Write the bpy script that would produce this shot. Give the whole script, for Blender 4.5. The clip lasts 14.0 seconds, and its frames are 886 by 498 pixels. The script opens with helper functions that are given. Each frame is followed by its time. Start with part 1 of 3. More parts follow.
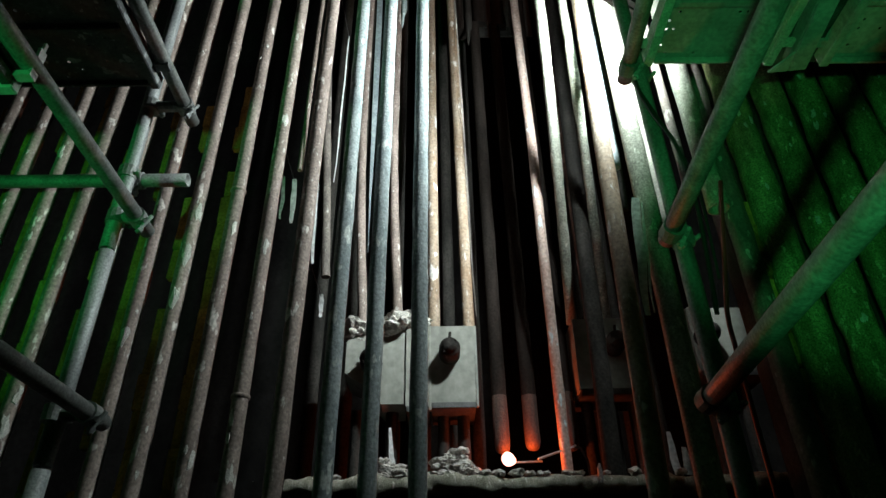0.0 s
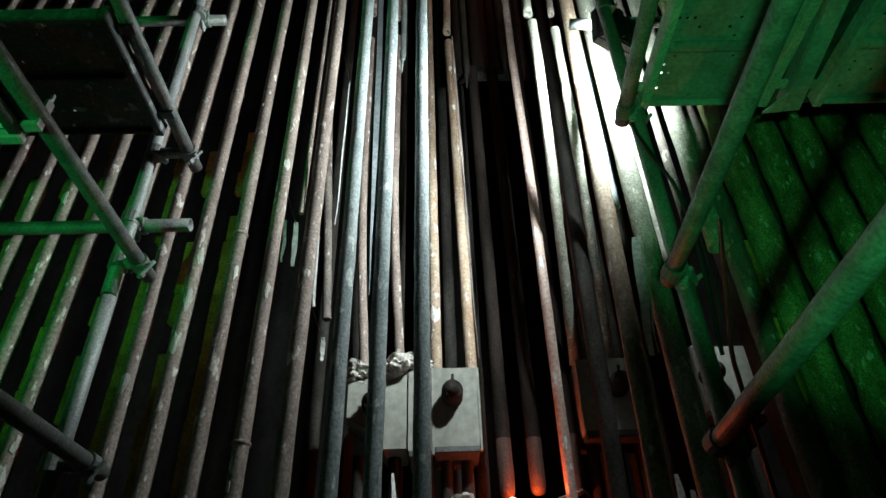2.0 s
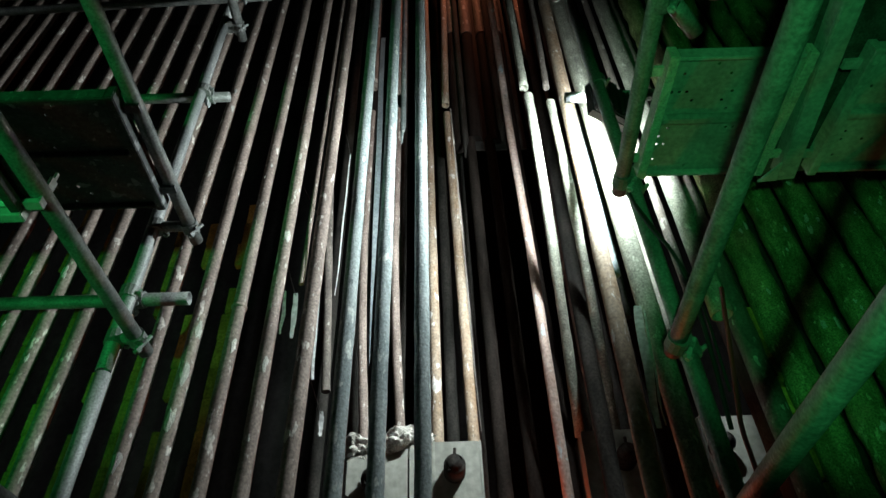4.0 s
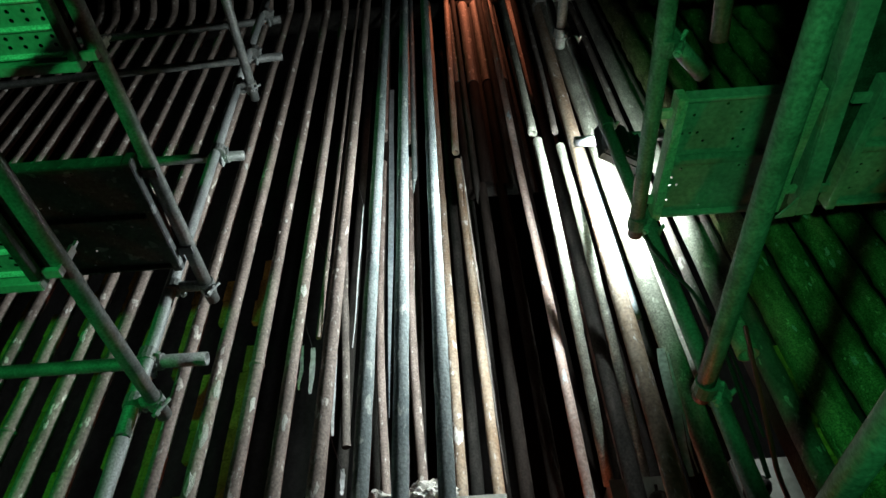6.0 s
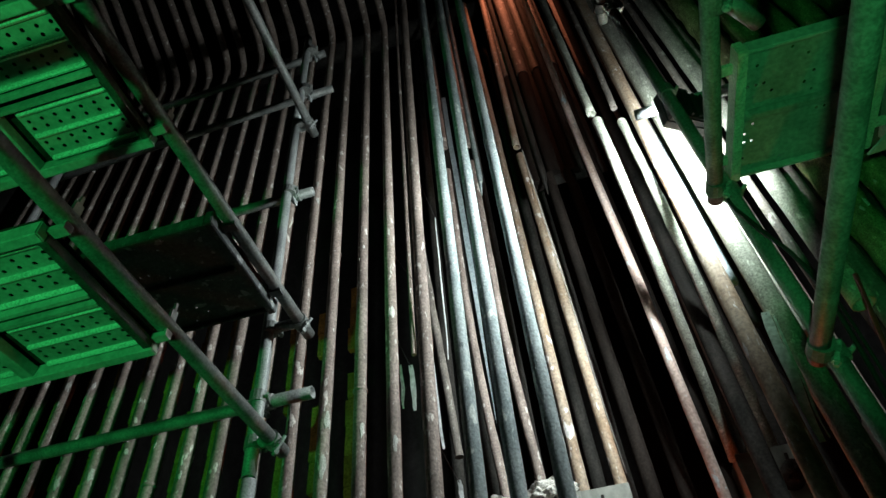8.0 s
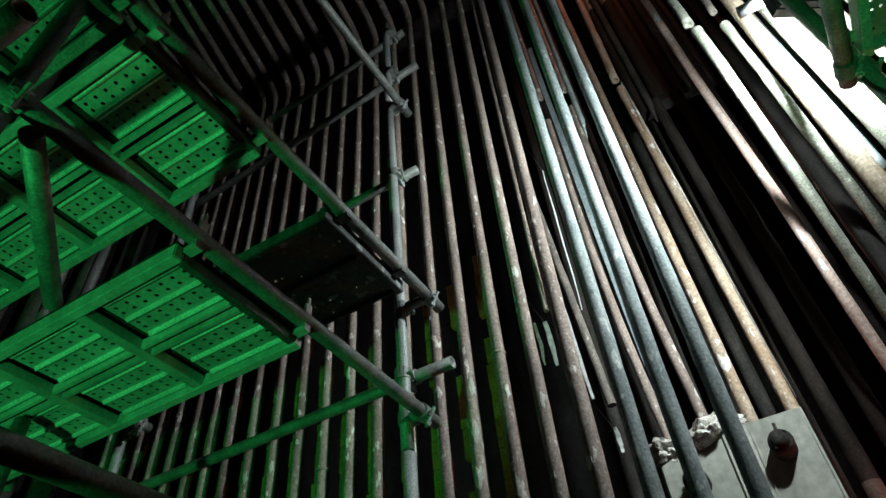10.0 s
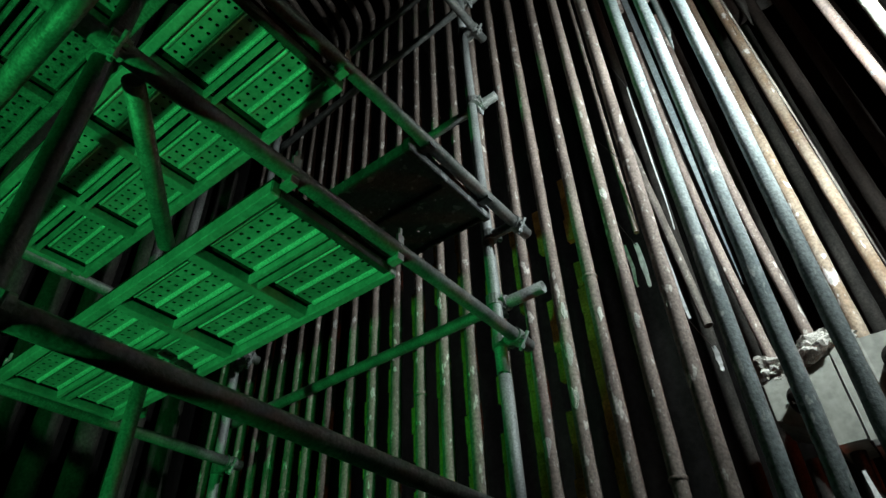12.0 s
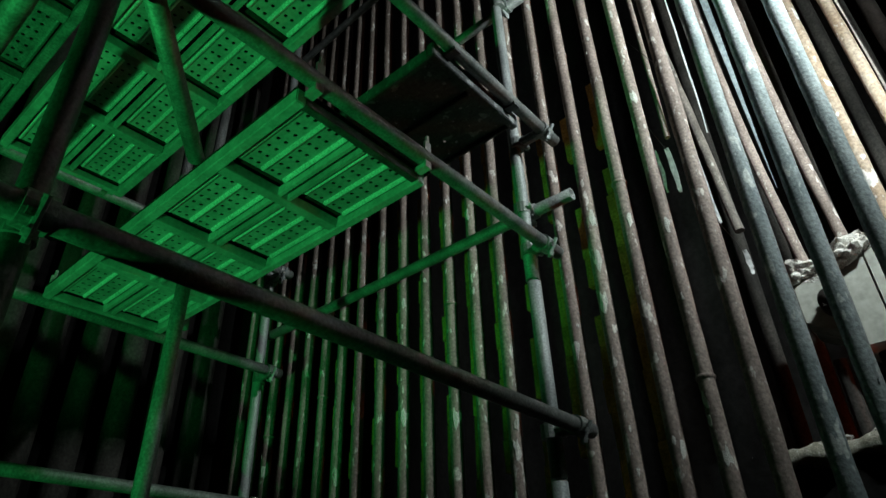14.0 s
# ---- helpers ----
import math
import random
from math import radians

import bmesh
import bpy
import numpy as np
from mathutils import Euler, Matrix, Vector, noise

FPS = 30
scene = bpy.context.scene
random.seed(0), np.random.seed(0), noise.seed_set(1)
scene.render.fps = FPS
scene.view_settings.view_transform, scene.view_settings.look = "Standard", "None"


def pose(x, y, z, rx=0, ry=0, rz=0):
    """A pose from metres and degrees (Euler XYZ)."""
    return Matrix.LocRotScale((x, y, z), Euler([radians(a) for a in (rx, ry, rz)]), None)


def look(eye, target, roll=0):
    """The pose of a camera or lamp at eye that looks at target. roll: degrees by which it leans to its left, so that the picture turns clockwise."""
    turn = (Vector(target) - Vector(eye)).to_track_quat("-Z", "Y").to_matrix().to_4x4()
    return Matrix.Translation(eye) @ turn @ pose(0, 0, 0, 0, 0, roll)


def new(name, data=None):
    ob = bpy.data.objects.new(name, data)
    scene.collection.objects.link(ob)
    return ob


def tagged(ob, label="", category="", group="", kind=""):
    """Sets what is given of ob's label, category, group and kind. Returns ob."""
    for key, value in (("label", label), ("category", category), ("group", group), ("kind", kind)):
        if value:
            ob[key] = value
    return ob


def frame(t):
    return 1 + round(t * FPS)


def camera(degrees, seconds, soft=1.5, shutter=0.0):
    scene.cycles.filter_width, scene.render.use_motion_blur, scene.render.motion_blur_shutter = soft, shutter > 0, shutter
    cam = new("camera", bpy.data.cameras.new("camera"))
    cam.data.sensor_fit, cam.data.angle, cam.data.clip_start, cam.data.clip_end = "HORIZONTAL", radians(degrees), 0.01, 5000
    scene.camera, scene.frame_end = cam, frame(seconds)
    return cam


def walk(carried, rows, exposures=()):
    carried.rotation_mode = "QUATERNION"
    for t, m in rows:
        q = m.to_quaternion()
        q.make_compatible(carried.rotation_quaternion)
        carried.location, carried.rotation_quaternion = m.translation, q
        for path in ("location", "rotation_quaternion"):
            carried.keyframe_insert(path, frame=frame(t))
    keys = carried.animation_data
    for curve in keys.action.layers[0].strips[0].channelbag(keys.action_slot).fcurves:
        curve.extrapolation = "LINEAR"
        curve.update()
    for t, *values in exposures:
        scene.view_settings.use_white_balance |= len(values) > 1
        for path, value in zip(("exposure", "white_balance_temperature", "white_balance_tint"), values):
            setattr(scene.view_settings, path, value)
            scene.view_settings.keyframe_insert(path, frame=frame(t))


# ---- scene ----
cam = camera(69.6, 14.0)
ROWS = [
    (0.0, -0.0273, -0.0349, 1.6015, 122.25, 0.89, -0.17),
    (0.5, -0.0224, -0.0378, 1.6027, 122.76, 1.10, 0.26),
    (1.0, -0.0259, -0.0416, 1.6009, 123.14, 1.12, 0.20),
    (1.5, -0.0313, -0.0407, 1.6029, 124.67, 1.25, 0.17),
    (2.0, -0.0329, -0.0423, 1.6076, 125.78, 1.43, 0.19),
    (2.5, -0.0293, -0.0391, 1.6134, 127.35, 1.92, 0.07),
    (3.0, -0.0275, -0.0419, 1.6173, 128.99, 1.76, 0.39),
    (5.5, -0.0306, -0.0525, 1.6486, 134.59, 2.24, 1.79),
    (6.0, -0.0324, -0.0549, 1.6528, 135.64, 2.61, 3.16),
    (6.5, -0.0261, -0.0625, 1.6609, 136.82, 3.29, 4.49),
    (7.0, -0.0192, -0.0662, 1.6646, 137.31, 4.15, 7.74),
    (7.5, -0.0196, -0.0725, 1.6658, 137.06, 4.17, 11.69),
    (8.0, -0.0165, -0.0750, 1.6674, 136.32, 4.44, 15.33),
    (10.5, -0.0011, -0.0331, 1.6622, 133.97, 3.81, 33.19),
    (11.0, -0.0088, -0.0403, 1.6592, 133.07, 3.17, 34.68),
    (11.5, -0.0231, -0.0412, 1.6544, 131.35, 2.68, 36.52),
    (12.0, -0.0398, -0.0390, 1.6478, 129.07, 1.96, 38.09),
    (12.5, -0.0437, -0.0345, 1.6423, 127.54, 1.99, 39.16),
    (13.0, -0.0433, -0.0323, 1.6351, 125.76, 2.11, 39.73),
    (13.5, -0.0480, -0.0330, 1.6311, 123.95, 1.97, 40.23),
    (14.0, -0.0583, -0.0326, 1.6187, 121.88, 1.74, 40.73),
]
walk(cam, [(t, pose(x, y, z, rx, ry, rz)) for t, x, y, z, rx, ry, rz in ROWS])

# ---- light ----
world = bpy.data.worlds.new("world")
scene.world = world
world.use_nodes = True
world.node_tree.nodes["Background"].inputs["Color"].default_value = (0.25, 0.3, 0.28, 1)
world.node_tree.nodes["Background"].inputs["Strength"].default_value = 0.009


def lamp(name, kind, m, energy, color, **more):
    data = bpy.data.lights.new(name, kind)
    data.energy, data.color = energy, color
    if kind == "SPOT":
        data.spot_size, data.spot_blend = radians(more["cone"]), more["blend"]
    if kind == "AREA":
        data.shape, data.size, data.size_y, data.spread = "RECTANGLE", more["size"], more["size_y"], radians(more["spread"])
    else:
        data.shadow_soft_size = more.get("soft", 0.03)
    ob = new(name, data)
    ob.matrix_world = m
    return ob


LAMP = Vector((0.732, 1.60, 3.858))
AIM = Vector((-0.46, 0.76, 0.14))
lamp("flood_light", "AREA", look(LAMP, LAMP + AIM), 79, (0.90, 1.0, 0.99), size=0.18, size_y=0.11, spread=178)
GREEN = (0.045, 1.0, 0.21)
# two unseen green spots, added narrow so the tubes between them stay dark
lamp("green_left_spot", "SPOT", look((-1.45, -1.2, 1.0), (-1.90, 0.6, 2.95)), 127, GREEN, cone=58, blend=0.5, soft=0.04)
lamp("green_right_spot", "SPOT", look((-0.30, -0.8, 1.1), (2.12, 1.76, 3.80)), 98, (0.085, 1.0, 0.26), cone=42, blend=0.4, soft=0.04)
lamp("torch_light", "POINT", pose(0.345, 2.815, 2.30), 5.5, (1.0, 0.12, 0.025), soft=0.02)
lamp("roof_glow", "SPOT", look((0.45, 2.45, 9.1), (0.40, 2.95, 7.6)), 130, (1.0, 0.30, 0.15), cone=52, blend=0.8, soft=0.1)


# ---- materials ----
def material(name, base, second, rough=0.7, metal=0.0, scale=14.0, bump=0.25, spots=None, spread=0.15, emit=None, strength=0.0, gloss=0.5, speckle=0.3):
    """Two-scale mottled surface: base and second colour by coarse noise, fine grain in the relief, optional pale flecks."""
    mat = bpy.data.materials.new(name)
    mat.use_nodes = True
    nodes, links = mat.node_tree.nodes, mat.node_tree.links
    bsdf = nodes["Principled BSDF"]
    coord = nodes.new("ShaderNodeTexCoord")
    info = nodes.new("ShaderNodeObjectInfo")
    shift = nodes.new("ShaderNodeVectorMath")
    shift.operation = "ADD"
    geo = nodes.new("ShaderNodeNewGeometry")
    scaled = nodes.new("ShaderNodeVectorMath")
    scaled.operation = "MULTIPLY"
    scaled.inputs[1].default_value = (1, 1, 0.4)
    links.new(geo.outputs["Position"], scaled.inputs[0])
    links.new(scaled.outputs[0], shift.inputs[0])
    links.new(info.outputs["Random"], shift.inputs[1])
    coarse = nodes.new("ShaderNodeTexNoise")
    coarse.inputs["Scale"].default_value = scale
    coarse.inputs["Detail"].default_value = 6
    coarse.inputs["Roughness"].default_value = 0.65
    links.new(shift.outputs[0], coarse.inputs["Vector"])
    ramp = nodes.new("ShaderNodeValToRGB")
    ramp.color_ramp.elements[0].position, ramp.color_ramp.elements[1].position = 0.36, 0.64
    ramp.color_ramp.elements[0].color, ramp.color_ramp.elements[1].color = (*base, 1), (*second, 1)
    links.new(coarse.outputs["Fac"], ramp.inputs["Fac"])
    colour = ramp.outputs["Color"]
    fine = nodes.new("ShaderNodeTexNoise")
    fine.inputs["Scale"].default_value = scale * 9
    fine.inputs["Detail"].default_value = 5
    links.new(geo.outputs["Position"], fine.inputs["Vector"])
    if spots:
        fleck = nodes.new("ShaderNodeTexNoise")
        fleck.inputs["Scale"].default_value = scale * 2.6
        fleck.inputs["Detail"].default_value = 3
        links.new(shift.outputs[0], fleck.inputs["Vector"])
        cut = nodes.new("ShaderNodeMapRange")
        cut.inputs["From Min"].default_value, cut.inputs["From Max"].default_value = 0.635, 0.665
        links.new(fleck.outputs["Fac"], cut.inputs["Value"])
        mix = nodes.new("ShaderNodeMix")
        mix.data_type = "RGBA"
        links.new(cut.outputs["Result"], mix.inputs["Factor"])
        links.new(colour, mix.inputs["A"])
        mix.inputs["B"].default_value = (*spots, 1)
        colour = mix.outputs["Result"]
        # small pale specks where the scale has burst
        speck = nodes.new("ShaderNodeTexNoise")
        speck.inputs["Scale"].default_value = scale * 8
        speck.inputs["Detail"].default_value = 2
        links.new(shift.outputs[0], speck.inputs["Vector"])
        edge = nodes.new("ShaderNodeMapRange")
        edge.inputs["From Min"].default_value, edge.inputs["From Max"].default_value = 0.66, 0.70
        edge.inputs["To Max"].default_value = 0.45
        links.new(speck.outputs["Fac"], edge.inputs["Value"])
        dots = nodes.new("ShaderNodeMix")
        dots.data_type = "RGBA"
        links.new(edge.outputs["Result"], dots.inputs["Factor"])
        links.new(colour, dots.inputs["A"])
        dots.inputs["B"].default_value = (*spots, 1)
        colour = dots.outputs["Result"]
    vary = nodes.new("ShaderNodeHueSaturation")
    value = nodes.new("ShaderNodeMapRange")
    value.inputs["To Min"].default_value, value.inputs["To Max"].default_value = 1 - spread, 1 + spread
    links.new(info.outputs["Random"], value.inputs["Value"])
    grain = nodes.new("ShaderNodeMapRange")
    grain.inputs["From Min"].default_value, grain.inputs["From Max"].default_value = 0.32, 0.68
    grain.inputs["To Min"].default_value, grain.inputs["To Max"].default_value = 1 - speckle, 1 + speckle
    links.new(fine.outputs["Fac"], grain.inputs["Value"])
    both = nodes.new("ShaderNodeMath")
    both.operation = "MULTIPLY"
    links.new(value.outputs["Result"], both.inputs[0])
    links.new(grain.outputs["Result"], both.inputs[1])
    links.new(both.outputs["Value"], vary.inputs["Value"])
    links.new(colour, vary.inputs["Color"])
    links.new(vary.outputs["Color"], bsdf.inputs["Base Color"])
    rmap = nodes.new("ShaderNodeMapRange")
    rmap.inputs["To Min"].default_value, rmap.inputs["To Max"].default_value = rough - 0.12, min(1, rough + 0.15)
    links.new(coarse.outputs["Fac"], rmap.inputs["Value"])
    links.new(rmap.outputs["Result"], bsdf.inputs["Roughness"])
    bsdf.inputs["Metallic"].default_value = metal
    bsdf.inputs["Specular IOR Level"].default_value = gloss
    bumpn = nodes.new("ShaderNodeBump")
    bumpn.inputs["Strength"].default_value = bump
    bumpn.inputs["Distance"].default_value = 0.005
    relief = nodes.new("ShaderNodeMath")
    relief.operation = "ADD"
    links.new(fine.outputs["Fac"], relief.inputs[0])
    links.new(coarse.outputs["Fac"], relief.inputs[1])
    links.new(relief.outputs["Value"], bumpn.inputs["Height"])
    links.new(bumpn.outputs["Normal"], bsdf.inputs["Normal"])
    if emit:
        bsdf.inputs["Emission Color"].default_value = (*emit, 1)
        bsdf.inputs["Emission Strength"].default_value = strength
    return mat


RUST = material("rusty_tube", (0.165, 0.130, 0.112), (0.30, 0.246, 0.215), 0.75, 0, 11, 0.4, spots=(0.58, 0.55, 0.50), speckle=0.35)
ASH = material("ashy_tube", (0.155, 0.19, 0.195), (0.285, 0.325, 0.325), 0.9, 0, 10, 0.6, spots=(0.44, 0.48, 0.46), speckle=0.28, gloss=0.2)
ORANGE = material("orange_rust_tube", (0.215, 0.145, 0.088), (0.335, 0.28, 0.22), 0.75, 0, 8, 0.6, spots=(0.6, 0.58, 0.55))
BLUISH = material("bluish_tube", (0.13, 0.165, 0.18), (0.23, 0.275, 0.29), 0.7, 0, 9, 0.4)
PINK = material("pinkish_tube", (0.32, 0.22, 0.18), (0.45, 0.36, 0.32), 0.75, 0, 9, 0.4, spots=(0.45, 0.55, 0.58))
# near-black colour carries the shade that lies over the rear tubes
DIM = material("shaded_rear_tube", (0.009, 0.008, 0.007), (0.021, 0.017, 0.015), 0.85, 0, 9, 0.5, gloss=0.04)
# rusty feet, lighter than their tubes to help carry the torch glow
FOOT = material("rusty_glow_foot", (0.032, 0.023, 0.019), (0.082, 0.055, 0.043), 0.8, 0, 12, 0.7, spread=0.0)
FLAKE = material("pale_flake", (0.46, 0.46, 0.42), (0.66, 0.66, 0.62), 0.85, 0, 30, 0.8)
OLDTUBE = material("dull_brown_tube", (0.075, 0.066, 0.058), (0.17, 0.15, 0.13), 0.75, 0, 10, 0.7, spots=(0.34, 0.33, 0.30))
# paler than the deck: the bright highlights along the ribs are in this colour
RIB = material("highlight_rib_steel", (0.70, 0.72, 0.71), (0.84, 0.86, 0.85), 0.30, 0.25, 20, 0.15)
HOSE = material("red_hose", (0.16, 0.016, 0.010), (0.24, 0.025, 0.014), 0.5, 0, 20, 0.1)
SIDE = material("shaded_side_tube", (0.030, 0.028, 0.026), (0.07, 0.066, 0.06), 0.8, 0, 8, 0.7, gloss=0.2)
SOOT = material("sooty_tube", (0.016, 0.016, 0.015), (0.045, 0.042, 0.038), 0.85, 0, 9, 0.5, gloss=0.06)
CRUST = material("crusted_tube", (0.16, 0.17, 0.14), (0.31, 0.33, 0.27), 0.8, 0, 14, 0.4, spots=(0.42, 0.44, 0.37), speckle=0.4)
BANK = material("crusted_bank_tube", (0.10, 0.125, 0.05), (0.27, 0.32, 0.14), 0.9, 0, 17, 1.0, spots=(0.42, 0.45, 0.25), speckle=0.5, gloss=0.2)
STEEL = material("galvanised_steel", (0.27, 0.30, 0.30), (0.42, 0.45, 0.45), 0.55, 0.3, 18, 0.3)
OLDSTEEL = material("dull_scaffold_steel", (0.155, 0.17, 0.165), (0.295, 0.315, 0.305), 0.55, 0.4, 14, 0.3)
DARKSTEEL = material("dark_steel", (0.05, 0.052, 0.051), (0.11, 0.113, 0.11), 0.55, 0.5, 16, 0.3)
DECKMAT = material("galvanised_deck", (0.38, 0.40, 0.39), (0.58, 0.60, 0.59), 0.45, 0.3, 9, 0.25, speckle=0.15)
PLANKMAT = material("dull_plank", (0.27, 0.285, 0.28), (0.40, 0.42, 0.41), 0.6, 0.2, 7, 0.3, spots=(0.42, 0.43, 0.42), speckle=0.2)
# pale beige stands in for the flood lamp's spill on the cap
ENDCAP = material("spill_lit_end_cap", (0.38, 0.36, 0.31), (0.52, 0.50, 0.44), 0.6, 0.1, 14, 0.3)
# dusty plank steel in a darker copy, with the shade in its colour
SHADESTEEL = material("shade_toned_dusty_steel", (0.075, 0.083, 0.085), (0.13, 0.142, 0.145), 0.6, 0.2, 8, 0.4, spots=(0.34, 0.36, 0.36))
BLOCK = material("grey_plate", (0.19, 0.20, 0.175), (0.31, 0.32, 0.285), 0.8, 0, 3.5, 0.3, speckle=0.16)
RUBBLE = material("ash_rubble", (0.36, 0.355, 0.325), (0.60, 0.59, 0.55), 0.9, 0, 22, 1.0, gloss=0.15)
BARCRUST = material("crusted_bar", (0.16, 0.165, 0.125), (0.36, 0.36, 0.30), 0.9, 0, 26, 1.0, spots=(0.5, 0.49, 0.44), gloss=0.15)
BRICK = material("refractory", (0.26, 0.12, 0.03), (0.60, 0.32, 0.08), 0.9, 0, 12, 0.9, gloss=0.15)
# soot, coloured darker still so the gaps between tubes stay black with shade
WALL = material("soot_shade_wall", (0.006, 0.006, 0.0057), (0.014, 0.0135, 0.013), 0.95, 0, 3, 0.8, gloss=0.05)
PAPER = material("pale_scrap", (0.55, 0.58, 0.58), (0.7, 0.72, 0.72), 0.6, 0, 6, 0.2)
CABLE = material("black_cable", (0.012, 0.012, 0.012), (0.02, 0.02, 0.02), 0.5, 0, 20, 0.1)
GLOW = material("lamp_lens", (0.9, 0.9, 0.9), (1, 1, 1), 0.3, 0, 5, 0.0, emit=(1, 1, 0.97), strength=60)
SPARK = material("torch_flame", (1, 0.8, 0.6), (1, 0.9, 0.8), 0.5, 0, 5, 0.0, emit=(1.0, 0.36, 0.30), strength=4)


# ---- building helpers ----
def part(name, bm, mat, parent=None, label="", smooth=False):
    me = bpy.data.meshes.new(name)
    bm.to_mesh(me)
    bm.free()
    me.materials.append(mat)
    if smooth:
        for poly in me.polygons:
            poly.use_smooth = True
    ob = new(name, me)
    ob.parent = parent
    if label:
        ob["label"] = label
    return ob


def add_box(bm, lo, hi, m=None):
    made = bmesh.ops.create_cube(bm, size=1.0)["verts"]
    for v in made:
        v.co = Vector([(lo[i] + hi[i]) / 2 + v.co[i] * (hi[i] - lo[i]) for i in range(3)])
        if m is not None:
            v.co = m @ v.co
    return made


def box(name, lo, hi, mat, parent=None, label="", bevel=0.0):
    bm = bmesh.new()
    add_box(bm, lo, hi)
    if bevel:
        bmesh.ops.bevel(bm, geom=bm.edges[:], offset=bevel, segments=2, affect="EDGES")
    return part(name, bm, mat, parent, label)


def sweep(bm, points, radius, sides=12, rough=0.0, hollow=0.0, seed=0.0):
    """A round bar along a polyline; rough: uneven skin; hollow: wall thickness of an open pipe."""
    pts = [Vector(p) for p in points]
    rings = []
    up = Vector((0.31, 0.9, 0.27))

    def ring(p, way, r):
        a = way.cross(up).normalized()
        b = way.cross(a).normalized()
        out = []
        for k in range(sides):
            w = 2 * math.pi * k / sides
            dirn = a * math.cos(w) + b * math.sin(w)
            rr = r
            if rough:
                rr += rough * noise.noise((p + dirn * r) * 9 + Vector((seed, 0, 0))) + 0.5 * rough * noise.noise((p + dirn * r) * 31 + Vector((seed, 5, 0)))
            out.append(bm.verts.new(p + dirn * rr))
        return out

    for i, p in enumerate(pts):
        way = (pts[min(i + 1, len(pts) - 1)] - pts[max(i - 1, 0)]).normalized()
        rings.append(ring(p, way, radius[i] if isinstance(radius, list) else radius))
    for r0, r1 in zip(rings, rings[1:]):
        for k in range(sides):
            bm.faces.new((r0[k], r0[(k + 1) % sides], r1[(k + 1) % sides], r1[k]))
    if hollow:
        for end, step in ((0, 1), (len(pts) - 1, -1)):
            way = (pts[end + step] - pts[end]).normalized()
            lip = ring(pts[end], way, radius - hollow)
            deep = ring(pts[end] + way * radius * 3, way, radius - hollow)
            outer = rings[end]
            # the inner ring may wind the other way round: match by nearest vertex
            n0 = min(range(sides), key=lambda k: (lip[k].co - outer[0].co).length)
            n1 = min(range(sides), key=lambda k: (lip[k].co - outer[1].co).length)
            turn = 1 if (n1 - n0) % sides == 1 else -1
            lip = [lip[(n0 + turn * k) % sides] for k in range(sides)]
            deep = [deep[(n0 + turn * k) % sides] for k in range(sides)]
            for k in range(sides):
                j = (k + 1) % sides
                bm.faces.new((outer[k], outer[j], lip[j], lip[k]))
                bm.faces.new((lip[k], lip[j], deep[j], deep[k]))
            bm.faces.new(deep)
    else:
        for cap in (bm.faces.new(rings[0]), bm.faces.new(rings[-1])):
            for edge in cap.edges:
                edge.smooth = False
    bmesh.ops.recalc_face_normals(bm, faces=bm.faces[:])


def steps(a, b, gap):
    a, b = Vector(a), Vector(b)
    n = max(1, int((b - a).length / gap))
    return [a.lerp(b, i / n) for i in range(n + 1)]


def bent(line):
    """Points every few centimetres along a tube that bends softly at the given places."""
    pts = []
    for a, b in zip(line, line[1:]):
        pts += steps(a, b, 0.06)[:-1]
    pts.append(Vector(line[-1]))
    for _ in range(6):
        pts = [pts[0]] + [(p + q * 2 + r) / 4 for p, q, r in zip(pts, pts[1:], pts[2:])] + [pts[-1]]
    return pts


def tube_thing(name, points, radius, mat, label, category, group, rough=0.0, hollow=0.0, sides=14, seed=0.0):
    bm = bmesh.new()
    sweep(bm, points, radius, sides, rough, hollow, seed)
    ob = part(name, bm, mat, smooth=not hollow)
    if hollow:
        for poly in ob.data.polygons:
            poly.use_smooth = len(poly.vertices) == 4
    return tagged(ob, label, category, group)


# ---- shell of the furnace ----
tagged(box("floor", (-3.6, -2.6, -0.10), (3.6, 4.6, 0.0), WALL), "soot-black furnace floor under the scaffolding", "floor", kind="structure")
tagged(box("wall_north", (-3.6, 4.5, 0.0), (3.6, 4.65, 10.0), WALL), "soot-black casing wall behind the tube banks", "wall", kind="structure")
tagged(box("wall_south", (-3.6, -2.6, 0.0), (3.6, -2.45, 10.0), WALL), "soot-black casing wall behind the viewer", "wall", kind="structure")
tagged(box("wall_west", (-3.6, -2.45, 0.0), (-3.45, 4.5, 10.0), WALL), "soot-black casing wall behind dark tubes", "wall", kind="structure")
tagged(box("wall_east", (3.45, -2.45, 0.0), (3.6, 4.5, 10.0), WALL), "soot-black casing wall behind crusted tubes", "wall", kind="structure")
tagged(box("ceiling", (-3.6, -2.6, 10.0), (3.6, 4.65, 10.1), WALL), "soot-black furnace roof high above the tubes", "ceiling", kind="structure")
# added plate that keeps the torch's red light off the side bank
tagged(box("wall_refractory_east", (1.18, 2.12, 0.0), (3.45, 2.24, 8.5), SOOT), "dark plate behind the crusted tubes, added to block torch light", "wall", kind="structure")
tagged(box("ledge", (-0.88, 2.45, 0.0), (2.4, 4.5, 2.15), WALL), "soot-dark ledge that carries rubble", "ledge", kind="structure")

# ---- front tube wall ----
R = 0.0265
FRONT = 1.95
rng_brick = random.Random(12)
wall_tubes = []


